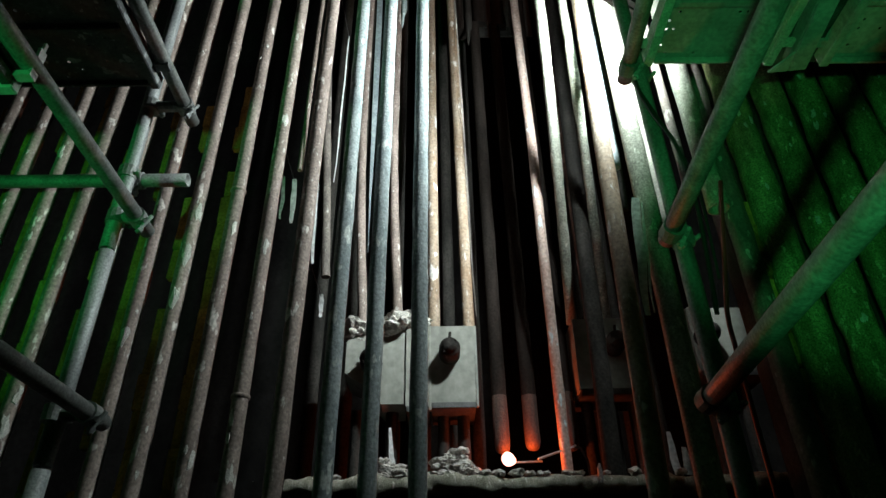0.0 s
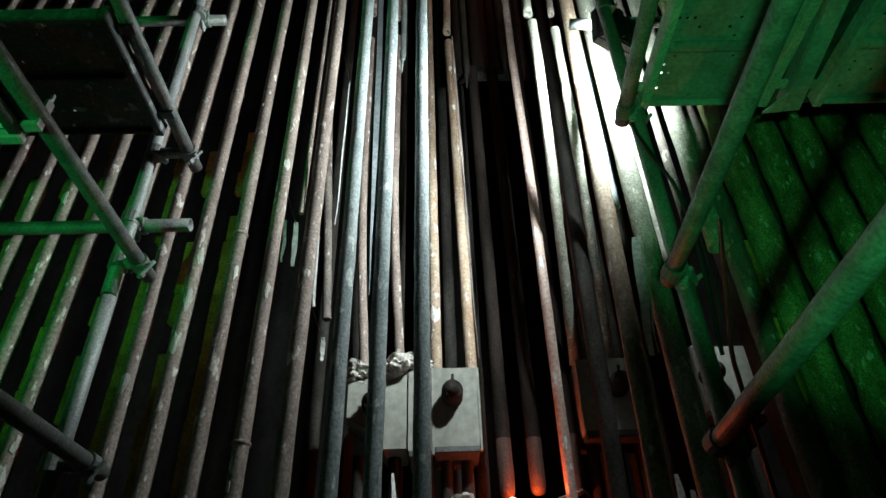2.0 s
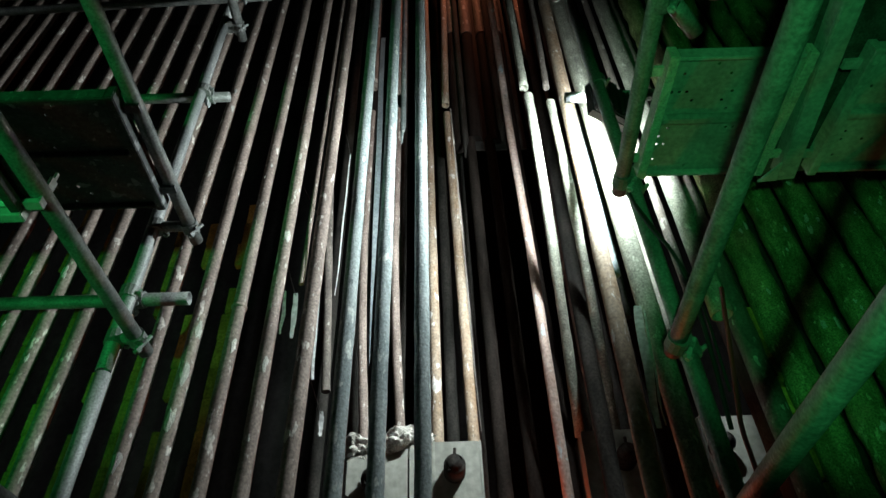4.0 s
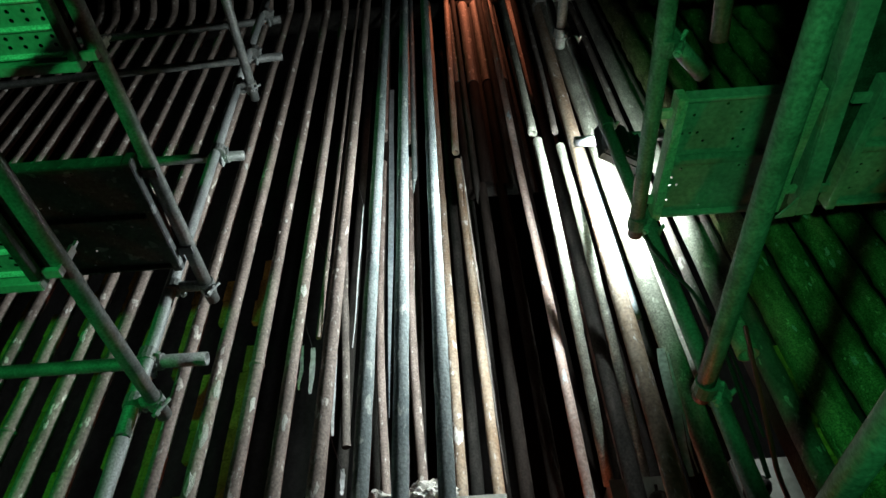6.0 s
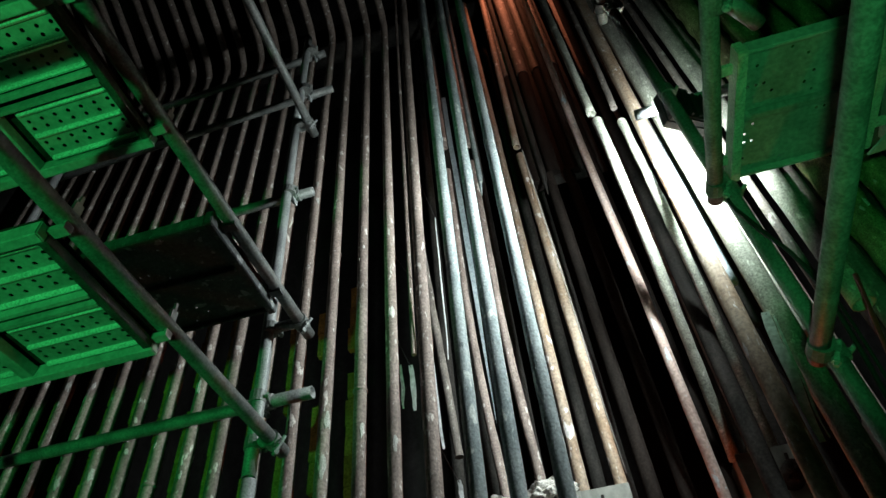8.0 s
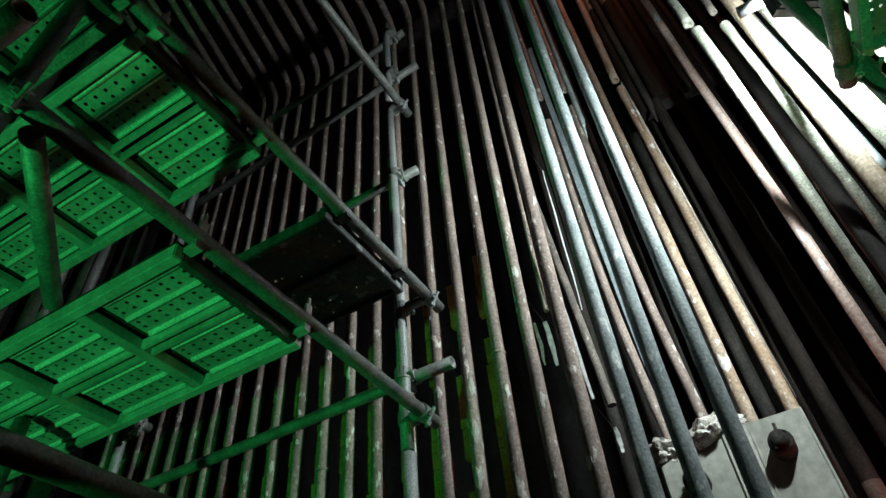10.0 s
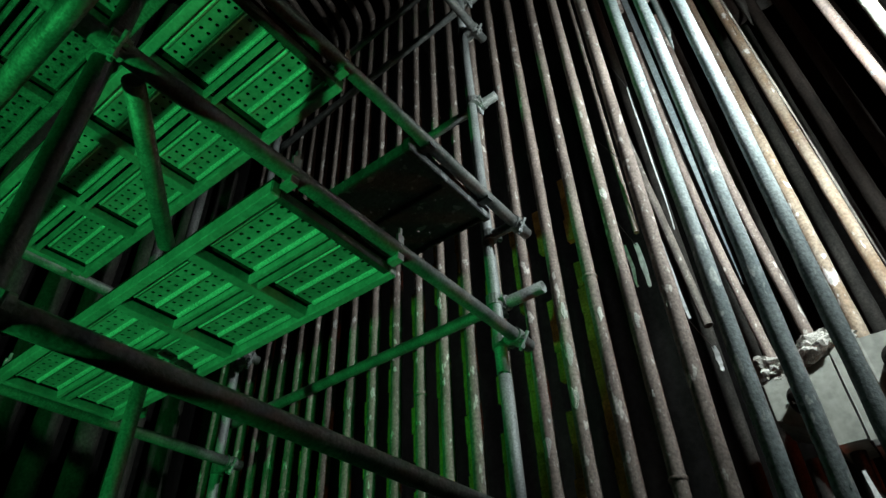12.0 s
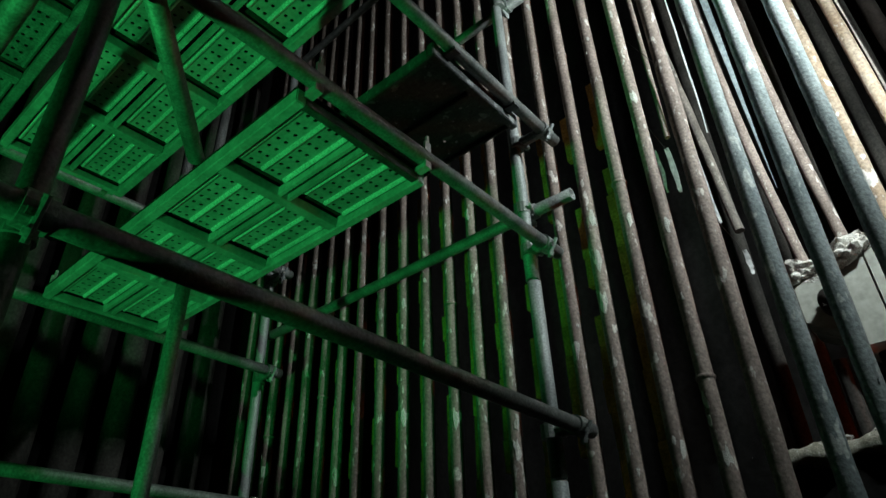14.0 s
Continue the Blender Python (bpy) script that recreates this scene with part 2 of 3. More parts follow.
def flake(ob, x, y, z, r, face, size, seed, mat=None, name="flake"):
    """A scab of pale scale that clings to the skin of an upright tube; face: the way it looks, in degrees."""
    bm = bmesh.new()
    n = 13
    centre = bm.verts.new((x + (r + 0.0022) * math.cos(radians(face)), y + (r + 0.0022) * math.sin(radians(face)), z))
    rim, foot = [], []
    for k in range(n):
        w = 2 * math.pi * k / n
        s = size * (1 + 0.8 * noise.noise(Vector((math.cos(w) * 1.3, math.sin(w) * 1.3, seed))) + 0.5 * noise.noise(Vector((math.cos(w) * 4, math.sin(w) * 4, seed))))
        turn, rise = s * 0.62 * math.cos(w) / r, s * 1.5 * math.sin(w)
        a = radians(face) + turn
        rim.append(bm.verts.new((x + (r + 0.0016) * math.cos(a), y + (r + 0.0016) * math.sin(a), z + rise)))
        a = radians(face) + turn * 1.12
        foot.append(bm.verts.new((x + (r - 0.002) * math.cos(a), y + (r - 0.002) * math.sin(a), z + rise * 1.12)))
    for k in range(n):
        j = (k + 1) % n
        bm.faces.new((centre, rim[k], rim[j]))
        bm.faces.new((rim[k], foot[k], foot[j], rim[j]))
    bmesh.ops.recalc_face_normals(bm, faces=bm.faces[:])
    return part(name, bm, mat or FLAKE, ob)


lefts = [-0.66, -0.795, -0.94, -1.075, -1.225, -1.385, -1.525, -1.665, -1.81, -1.955, -2.105, -2.25, -2.385, -2.515, -2.66, -2.80, -2.94, -3.08, -3.22]
BROWN = "rust-brown boiler tube with pale flaking spots"
for i, x in enumerate(lefts):
    bend = 6.25 + 0.05 * (i % 2)
    pts = steps((x, FRONT, 0), (x, FRONT, bend), 0.1)
    pts += [(x, FRONT - 0.34 * (1 - math.cos(w)), bend + 0.34 * math.sin(w)) for w in [radians(12 * k) for k in range(1, 6)]]
    last = Vector(pts[-1])
    pts += steps(last + Vector((0, -0.09, 0.05)), last + Vector((0, -2.1, 1.2)), 0.2)
    ob = tube_thing("boiler_tube", pts, R, RUST, BROWN, "tube", "tubes of the furnace wall", 0.0016, seed=i * 3.1)
    bm = bmesh.new()
    joint = 2.3 + (i * 0.83) % 2.6
    sweep(bm, [(x, FRONT, joint + 0.004 * k) for k in range(-2, 3)], [R + 0.001, R + 0.004, R + 0.005, R + 0.004, R + 0.001], 14, 0.001, seed=i)
    part("weld_bead", bm, RUST, ob, "", True)
    if 0 < i:
        wall_tubes.append(ob)
    for k in range(6 if x > -2 else 4):
        z = 2.05 + 2.6 * rng_brick.random() ** 1.6
        flake(ob, x, FRONT, z, R, -88 + rng_brick.uniform(-30, 55), rng_brick.choice((0.006, 0.008, 0.011, 0.017, 0.023)), i * 9.1 + k)
for i, (x, mat, what) in enumerate(((-0.520, RUST, BROWN), (-0.372, ASH, "grey-blue boiler tube coated in rough ash"),
                                    (-0.240, ASH, "grey-blue boiler tube coated in rough ash"), (-0.088, ASH, "pale ash-coated boiler tube under white light"))):
    ob = tube_thing("boiler_tube", steps((x - 0.012, FRONT, 0), (x + 0.03, FRONT, 8.6), 0.1), R + 0.003, mat, what, "tube", "tubes of the furnace wall", 0.0024, seed=i * 7.7)
    for k in range(4):
        z = rng_brick.uniform(2.1, 4.6)
        flake(ob, x - 0.012 + 0.042 * z / 8.6, FRONT, z, R + 0.003, -88 + rng_brick.uniform(-35, 50), rng_brick.choice((0.004, 0.006, 0.009)), 70 + i * 9.1 + k, None if i == 0 else ASH)
for i, (x0, x1, y, r, z0, z1, mat, rough, what) in enumerate((
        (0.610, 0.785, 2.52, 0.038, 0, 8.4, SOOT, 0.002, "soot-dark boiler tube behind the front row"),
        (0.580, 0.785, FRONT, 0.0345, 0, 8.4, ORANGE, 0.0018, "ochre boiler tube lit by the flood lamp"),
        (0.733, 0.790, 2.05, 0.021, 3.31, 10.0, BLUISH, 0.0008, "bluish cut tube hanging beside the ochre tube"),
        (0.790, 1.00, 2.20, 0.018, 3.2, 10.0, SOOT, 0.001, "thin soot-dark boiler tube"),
        (0.780, 0.800, FRONT, 0.0415, 0, 8.4, CRUST, 0.0016, "dull grey boiler tube in front of the blocks"),
        (0.912, 0.945, 2.10, 0.038, 3.02, 10.0, CRUST, 0.007, "boiler tube with thick scabby crust"),
        (0.964, 0.990, FRONT, 0.0185, 3.05, 10.0, OLDTUBE, 0.002, "thin dull brown boiler tube beside the scaffold"),
        (1.060, 1.085, FRONT, 0.042, 3.02, 10.0, CRUST, 0.003, "pale crusted boiler tube beside the lamp"),
        (1.155, 1.130, 2.00, 0.042, 0, 8.4, OLDTUBE, 0.005, "dull brown boiler tube with broken edges"))):
    last_tube = tube_thing("boiler_tube", steps((x0, y, z0), (x1, y, z1), 0.08), r, mat, what, "tube", "tubes of the furnace wall", rough, 0.006 if z0 else 0, seed=i * 5.3)
# broken lining beside the last tube of the front row
for k in range(9):
    z = 2.12 + 0.115 * k
    bm = bmesh.new()
    add_box(bm, (-0.03, -0.03, -0.05), (0.03, 0.03, 0.05))
    bmesh.ops.subdivide_edges(bm, edges=bm.edges[:], cuts=1, use_grid_fill=True)
    for v in bm.verts:
        v.co += Vector((noise.noise(v.co * 31 + Vector((k, 0, 0))), noise.noise(v.co * 31 + Vector((0, k, 3))), noise.noise(v.co * 31 + Vector((5, 0, k))))) * 0.016
    lump = part("brick", bm, BRICK)
    lump.location = (1.205 + 0.012 * math.sin(k * 2.2), 2.03, z)
    lump.rotation_euler = (0, 0.2 * math.sin(k * 1.7), 0.3 * math.cos(k))
    lump.parent = last_tube
# front tubes that were bent or cut through beside the missing panel
for i, (mat, r, rough, line, what) in enumerate((
        (PINK, 0.0245, 0.0016, ((0.528, 2.79, 2.15), (0.522, 2.76, 2.60), (0.480, 2.52, 3.30), (0.482, 2.50, 3.8), (0.474, 2.50, 4.85), (0.50, 2.50, 8.5)), "pinkish tube with bluish paint patch and scorched foot"),
        (CRUST, 0.026, 0.003, ((0.630, 2.79, 2.94), (0.560, 2.35, 3.55), (0.503, 2.02, 4.05), (0.503, 1.99, 4.53)), "bent cut tube with ragged end in white light"),
        (CRUST, 0.024, 0.003, ((0.489, 1.99, 4.60), (0.497, 1.99, 5.2), (0.54, 1.99, 10.0)), "upper piece of a cut boiler tube"),
        (CRUST, 0.023, 0.005, ((0.800, 2.79, 2.94), (0.715, 2.40, 3.44), (0.625, 2.03, 3.95), (0.618, 2.00, 4.48)), "bent scabby tube lit white, cut at its top"),
        (OLDTUBE, 0.017, 0.002, ((0.615, 2.00, 4.61), (0.640, 2.00, 5.2), (0.74, 2.00, 10.0)), "upper piece of a cut boiler tube"))):
    tube_thing("boiler_tube", bent(line), r, mat, what, "tube", "tubes of the furnace wall", rough, 0.005 if line[0][2] > 4 else 0, seed=40 + i * 5.3)
for i in range(11):
    x = 1.270 + 0.173 * i
    ob = tube_thing("boiler_tube", steps((x, FRONT + 0.03, 0), (x, FRONT + 0.03, 8.4), 0.05), 0.061, BANK, "thick crusted boiler tube with pale scabs", "tube", "crusted tubes of the side bank", 0.011, sides=20, seed=i * 2.3)
    for k in range(9):
        flake(ob, x, FRONT + 0.03, rng_brick.uniform(2.3, 4.2), 0.062, -100 + rng_brick.uniform(-45, 35), rng_brick.choice((0.006, 0.009, 0.013)), 150 + i * 7.7 + k, RUBBLE, "scab")
# side wall tubes beyond the left scaffold, deep shade put into their dark colour
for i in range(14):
    tube_thing("boiler_tube", steps((-3.36, 1.74 - 0.205 * i, 0), (-3.36, 1.74 - 0.205 * i, 6.5), 0.15), 0.062, SIDE, "side wall tube, coloured dark for deep shade", "tube", "tubes of the side wall", 0.003, seed=i * 1.3)

# ---- rear tube bank ----
REAR = 2.85
REARTUBE = "rusty rear tube ending at the grey blocks"
for i, (mat, r, line, what) in enumerate((
        (RUST, 0.024, ((-0.391, 2.90), (-0.440, 3.62), (-0.464, 4.3), (-0.465, 5.60)), REARTUBE),
        (RUST, 0.024, ((-0.215, 2.92), (-0.252, 3.55), (-0.270, 4.1), (-0.268, 5.62)), REARTUBE),
        (ORANGE, 0.028, ((-0.040, 2.90), (-0.050, 8.4)), REARTUBE),
        (ORANGE, 0.029, ((0.132, 2.90), (0.118, 3.9), (0.094, 5.55)), "ochre rear tube, cut through high above the block"),
        (RUST, 0.026, ((0.735, 2.93), (0.755, 4.8)), REARTUBE),
        (RUST, 0.028, ((1.30, 2.97), (1.30, 8.4)), REARTUBE))):
    tube_thing("boiler_tube", bent([(x, REAR, z) for x, z in line]), r, mat, what, "tube", "tubes of the rear bank", 0.0025, seed=i * 4.1)
hanging = tube_thing("boiler_tube", steps((-0.585, 2.75, 3.20), (-0.703, 2.75, 4.85), 0.08), 0.023, OLDTUBE, "rusty tube end hanging behind the wall", "tube", "tubes of the rear bank", 0.003, seed=8.8)
bm = bmesh.new()
sweep(bm, steps((-0.703, 2.75, 4.84), (-0.703, 2.75, 10.0), 0.5), 0.006, 8)
part("hanger_rod", bm, SOOT, hanging)
tube_thing("boiler_tube", steps((-0.662, 2.30, 3.52), (-0.662, 2.30, 4.60), 0.1) + [(-0.662, 2.30, 4.615)] + steps((-0.661, 2.30, 4.63), (-0.655, 2.30, 10.0), 0.1), 0.0125, RUST, "thin brown pipe between the boiler tubes", "tube", "tubes of the rear bank", 0.0008, sides=10)
# tubes that were cut through: the pieces above the gaps
for x, dx, z0, r, mat in ((0.088, 0.09, 5.66, 0.028, ORANGE), (-0.460, -0.02, 5.90, 0.020, RUST), (-0.270, -0.02, 5.84, 0.020, RUST), (0.80, 0.02, 6.3, 0.036, RUST)):
    tube_thing("boiler_tube", steps((x, REAR, z0), (x + dx, REAR, 10.0), 0.1), r, mat, "upper piece of a cut boiler tube", "tube", "cut tubes", 0.003, 0.005, seed=z0)
# half shells torn off at the lower end
for x, y, z, r, top, mat in ((0.482, REAR - 0.06, 5.30, 0.030, 10.0, SOOT), (-0.222, 2.70, 5.20, 0.020, 10.0, ASH), (0.215, REAR, 5.22, 0.024, 10.0, SOOT)):
    bm = bmesh.new()
    arcs = []
    for k in range(14):
        zz = z + (top - z) * (k / 13) ** 1.6
        arcs.append([bm.verts.new((x + r * math.cos(w), y + r * math.sin(w), zz - (0.20 * max(0, math.cos(w - radians(250))) ** 3 + 0.05 * noise.noise(Vector((w * 3, x * 50, 0))) if k == 0 else 0))) for w in [radians(180 + 22.5 * j) for j in range(9)]])
    for a0, a1 in zip(arcs, arcs[1:]):
        for j in range(8):
            bm.faces.new((a0[j], a0[j + 1], a1[j + 1], a1[j]))
    skin = bmesh.ops.extrude_face_region(bm, geom=bm.faces[:])
    for v in skin["geom"]:
        if isinstance(v, bmesh.types.BMVert):
            v.co.y += 0.004
    bmesh.ops.recalc_face_normals(bm, faces=bm.faces[:])
    tagged(part("tube_shell", bm, mat, smooth=True), "grey half shell of a tube, torn off at its end", "tube", "torn shells")
for i, (x, deep) in enumerate(((0.255, 0.05), (0.395, 0.05), (0.565, 0.02))):
    ob = tube_thing("boiler_tube", steps((x + 0.009, REAR + deep, 2.62), (x, REAR + deep, 5.30), 0.1), 0.036, DIM, "shade-dark rear tube with rusty foot above the flame", "tube", "tubes of the rear panel", 0.0025, seed=i * 4.7)
    bm = bmesh.new()
    low = 2.352 + 0.012 * (i % 2)
    foot = [(x + 0.01, REAR + deep, low + d) for d in (0, 0.005, 0.016)] + steps((x + 0.01, REAR + deep, low + 0.038), (x + 0.009, REAR + deep, 2.62), 0.04)
    sweep(bm, foot, [0.008, 0.022, 0.032] + [0.0365] * (len(foot) - 3), 14, 0.0025, seed=i)
    part("foot", bm, FOOT, ob, "rusty closed tube foot", True)
for i, x in enumerate((0.04, 0.18, 0.80, 0.98, 1.12, -0.10, -0.26, -0.52, -0.70)):
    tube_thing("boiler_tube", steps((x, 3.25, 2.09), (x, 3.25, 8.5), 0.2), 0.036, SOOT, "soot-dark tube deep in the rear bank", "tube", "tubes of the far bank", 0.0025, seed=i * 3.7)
for i, x in enumerate((0.190, 0.318, 0.450, 0.585)):
    top = 8.36 + 0.05 * i - 0.012 * i * i
    pts = steps((x - 0.010, REAR + 0.06, 6.75), (x, REAR + 0.06, top), 0.1)
    pts += [Vector((x, REAR + 0.06, top + d)) for d in (0.02, 0.034, 0.04)]
    tube_thing("boiler_tube", pts, [0.052] * (len(pts) - 3) + [0.045, 0.030, 0.008], OLDTUBE, "rust-brown panel tube with rounded top, lit red", "tube", "tubes of the upper panel", 0.003, seed=60 + i)
    low = (5.22, 5.30, 5.26, 5.20)[i]
    tube_thing("boiler_tube", steps((x - 0.020, REAR + 0.06, low), (x - 0.010, REAR + 0.06, 6.738), 0.1), 0.050, DIM, "lower length of a panel tube, coloured dark for shade", "tube", "tubes of the upper panel", 0.003, seed=70 + i)
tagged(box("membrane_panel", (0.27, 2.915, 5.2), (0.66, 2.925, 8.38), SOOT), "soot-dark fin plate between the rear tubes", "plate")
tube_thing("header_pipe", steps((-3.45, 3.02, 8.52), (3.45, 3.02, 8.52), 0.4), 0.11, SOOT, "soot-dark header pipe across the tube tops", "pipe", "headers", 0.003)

# ---- refractory bricks in a column beside each tube, shaped as the lining's lit strips ----
me_brick = None
for n, ob_tube in enumerate(wall_tubes):
    x = lefts[n + 1]
    for r in range(17):
        z = 1.72 + 0.122 * r
        if rng_brick.random() < 0.16:
            continue
        if me_brick is None:
            ob = box("brick", (-0.021, -0.016, -0.0605), (0.021, 0.016, 0.0605), BRICK, ob_tube, bevel=0.003)
            me_brick = ob.data
        else:
            ob = new("brick", me_brick)
            ob.parent = ob_tube
        ob.location = (x - 0.046 + rng_brick.uniform(-0.005, 0.004), FRONT + 0.035 + rng_brick.uniform(-0.004, 0.006), z)
        ob.rotation_euler = (0, rng_brick.uniform(-0.03, 0.03), rng_brick.uniform(-0.12, 0.12))


# ---- scaffolding ----
SR = 0.02415


def scaffold_tube(a, b, mat=None, label="dull grey steel scaffold tube with open ends"):
    return tube_thing("scaffold_tube", steps(a, b, 0.25), SR, mat or OLDSTEEL, label, "scaffold tube", "tubes of the scaffold", 0.0004, 0.0035, 16)



def ring_clamp(bm, centre, way, r_out, width):
    sweep(bm, [Vector(centre) - Vector(way) * width / 2, Vector(centre) + Vector(way) * width / 2], r_out, 14)


def coupler(p, way_a, q, way_b, side=(0, 0, 1)):
    """Scaffold coupler: a clamp round each tube, a bridge between them, and bolts with nuts and open flaps."""
    p, q, way_a, way_b, side = Vector(p), Vector(q), Vector(way_a), Vector(way_b), Vector(side)
    root = tagged(new("scaffold_coupler"), "forged steel swivel coupler clamping two scaffold tubes", "coupler", "couplers of the scaffold")
    root.location = (p + q) / 2
    base = root.location.copy()
    for c, w in ((p, way_a), (q, way_b)):
        bm = bmesh.new()
        ring_clamp(bm, c - base, w, SR + 0.007, 0.046)
        part("clamp", bm, OLDSTEEL, root)
        out = w.cross(Vector((0.3, -0.8, 0.5))).normalized()
        bm = bmesh.new()
        start = c - base + out * (SR + 0.012) - w.cross(out) * 0.03
        sweep(bm, [start, start + w.cross(out) * 0.075], 0.0065, 8)
        part("bolt", bm, STEEL, root)
        bm = bmesh.new()
        sweep(bm, [start + w.cross(out) * 0.052, start + w.cross(out) * 0.066], 0.0125, 6)
        part("nut", bm, STEEL, root)
        bm = bmesh.new()
        add_box(bm, (-0.017, -0.006, -0.004), (0.017, 0.006, 0.05), look(c - base + out * (SR + 0.004), c - base + out * (SR + 0.3)).to_3x3().to_4x4())
        for v in bm.verts:
            v.co += c - base + out * (SR + 0.012)
        part("flap", bm, OLDSTEEL, root)
    bm = bmesh.new()
    sweep(bm, [p - base, q - base], 0.021, 10)
    part("bridge", bm, OLDSTEEL, root)
    return root


UPR = "galvanised upright scaffold tube before the tube wall"
X, Y, Z = (1, 0, 0), (0, 1, 0), (0, 0, 1)
# left bay: standards, transoms towards the tube wall, ledgers along it
SX, SY = -1.085, 1.70
scaffold_tube((SX + 0.01, SY, 0.0), (SX + 0.01, SY, 2.02), STEEL, UPR)
scaffold_tube((SX + 0.01, SY, 2.03), (SX + 0.004, SY, 2.70), STEEL, UPR)
scaffold_tube((SX, SY, 2.71), (SX - 0.035, SY, 4.86), STEEL, UPR)
scaffold_tube((SX - 0.035, SY, 4.87), (SX - 0.045, SY, 5.95), STEEL, UPR)
for z, x in ((2.171, -0.99), (2.832, -1.015), (3.339, -0.958), (4.828, -1.04)):
    scaffold_tube((x, -1.0, z), (x, 1.785, z))
    coupler((x, SY - 0.0, z), Y, (SX, SY, z), Z)
for z0, z1, x0, x1, y in ((3.035, 3.03, -2.75, -0.905, 1.752), (4.25, 4.24, -2.9, -0.99, 1.745), (5.12, 5.25, -2.9, -0.94, 1.752), (5.62, 5.765, -2.9, -1.02, 1.752)):
    scaffold_tube((x0, y, z0), (x1, y, z1), None, "grey scaffold ledger running along the tube wall")
    coupler((SX, y, z1), X, (SX - 0.01, SY, z1 - 0.01), Z)
# far frame of the left bay
scaffold_tube((-2.70, 1.70, 0), (-2.76, 1.70, 5.8), STEEL, UPR)
for z in (2.165, 2.78, 3.34):
    scaffold_tube((-2.60, -1.0, z), (-2.60, 1.74, z))
    coupler((-2.60, 1.68, z), Y, (-2.72, 1.70, z), Z)
scaffold_tube((-2.65, 0.075, 2.775), (-0.80, 0.06, 2.775), None, "scaffold ledger under the upper boards")
scaffold_tube((-1.05, 0.165, 0), (-1.05, 0.165, 4.2), DARKSTEEL, "dark upright scaffold tube between the boards")
for z, x in ((2.171, -0.99), (2.832, -1.015), (3.339, -0.958)):
    coupler((x, 0.165, z), Y, (-1.05, 0.165, z), Z)
scaffold_tube((-1.035, 0.228, 2.80), (-1.495, 0.603, 2.83), None, "short diagonal scaffold tube under the boards")
scaffold_tube((-1.95, 0.86, 0), (-1.95, 0.86, 2.76), None, "upright scaffold tube under the board")
for x0, y0, z0, x1, y1, z1 in ((-2.56, 1.06, 2.83, -2.50, 1.0, 4.2), (-2.56, 1.18, 2.83, -2.56, 1.18, 4.2)):
    scaffold_tube((x0, y0, z0), (x1, y1, z1), None, "scaffold brace tube behind the boards")

# right bay
RX, RY = 0.645, 1.42
scaffold_tube((RX, RY, 0), (RX - 0.005, RY, 4.62))
for z, xs, x, y1 in ((2.08, 0.42, 0.598, 1.38), (2.545, 0.475, 0.606, 1.43), (3.18, 0.475, 0.598, 1.44), (4.55, 0.59, 0.59, 1.46)):
    scaffold_tube((xs, -1.0, z), (x, y1, z))
    coupler((x, RY - 0.04, z), Y, (RX, RY, z), Z)
scaffold_tube((0.56, 1.60, 3.952), (1.06, 1.60, 3.96), STEEL, "short scaffold tube end lit white by the lamp")
coupler((RX + 0.07, 1.60, 3.955), X, (RX, RY, 3.80), Z)
scaffold_tube((0.53, 1.40, 5.0), (2.3, 1.40, 4.95), None, "grey scaffold ledger under the roof")
coupler((0.60, 1.40, 4.98), X, (0.59, 1.42, 4.55 + 0.06), Z)
scaffold_tube((0.598, 0.765, 3.235), (0.715, 0.885, 3.235), None, "short scaffold tube stub with open end")
coupler((0.575, 0.76, 3.18), Y, (0.605, 0.775, 3.235), (0.7, 0.71, 0))
scaffold_tube((0.50, -1.0, 3.215), (0.727, 0.772, 3.215), None, "scaffold tube ending beside the board")
scaffold_tube((2.44, -1.0, 3.28), (2.44, 1.6, 3.28))
scaffold_tube((2.49, 1.42, 0), (2.49, 1.42, 4.6))


# ---- decks ----
def panel_mesh(lx, ly):
    """A pressed deck panel with six rows of round holes."""
    bm = bmesh.new()
    cols, rows = 7, 7
    for i in range(cols):
        for j in range(rows):
            x0, x1 = lx * i / cols, lx * (i + 1) / cols
            y0, y1 = ly * j / rows, ly * (j + 1) / rows
            cx, cy, r = (x0 + x1) / 2, (y0 + y1) / 2, 0.0063
            sq = [(x0, y0), (cx, y0), (x1, y0), (x1, cy), (x1, y1), (cx, y1), (x0, y1), (x0, cy)]
            vs = [bm.verts.new((*q, 0)) for q in sq]
            if j == 3:
                bm.faces.new(vs)
                continue
            hs = [bm.verts.new((cx + r * math.cos(w), cy + r * math.sin(w), 0)) for w in [math.radians(-135 + 45 * k) for k in range(8)]]
            for k in range(8):
                bm.faces.new((vs[k], vs[(k + 1) % 8], hs[(k + 1) % 8], hs[k]))
    bmesh.ops.remove_doubles(bm, verts=bm.verts[:], dist=1e-5)
    top = bmesh.ops.extrude_face_region(bm, geom=bm.faces[:])
    for v in top["geom"]:
        if isinstance(v, bmesh.types.BMVert):
            v.co.z += 0.0025
    return bm


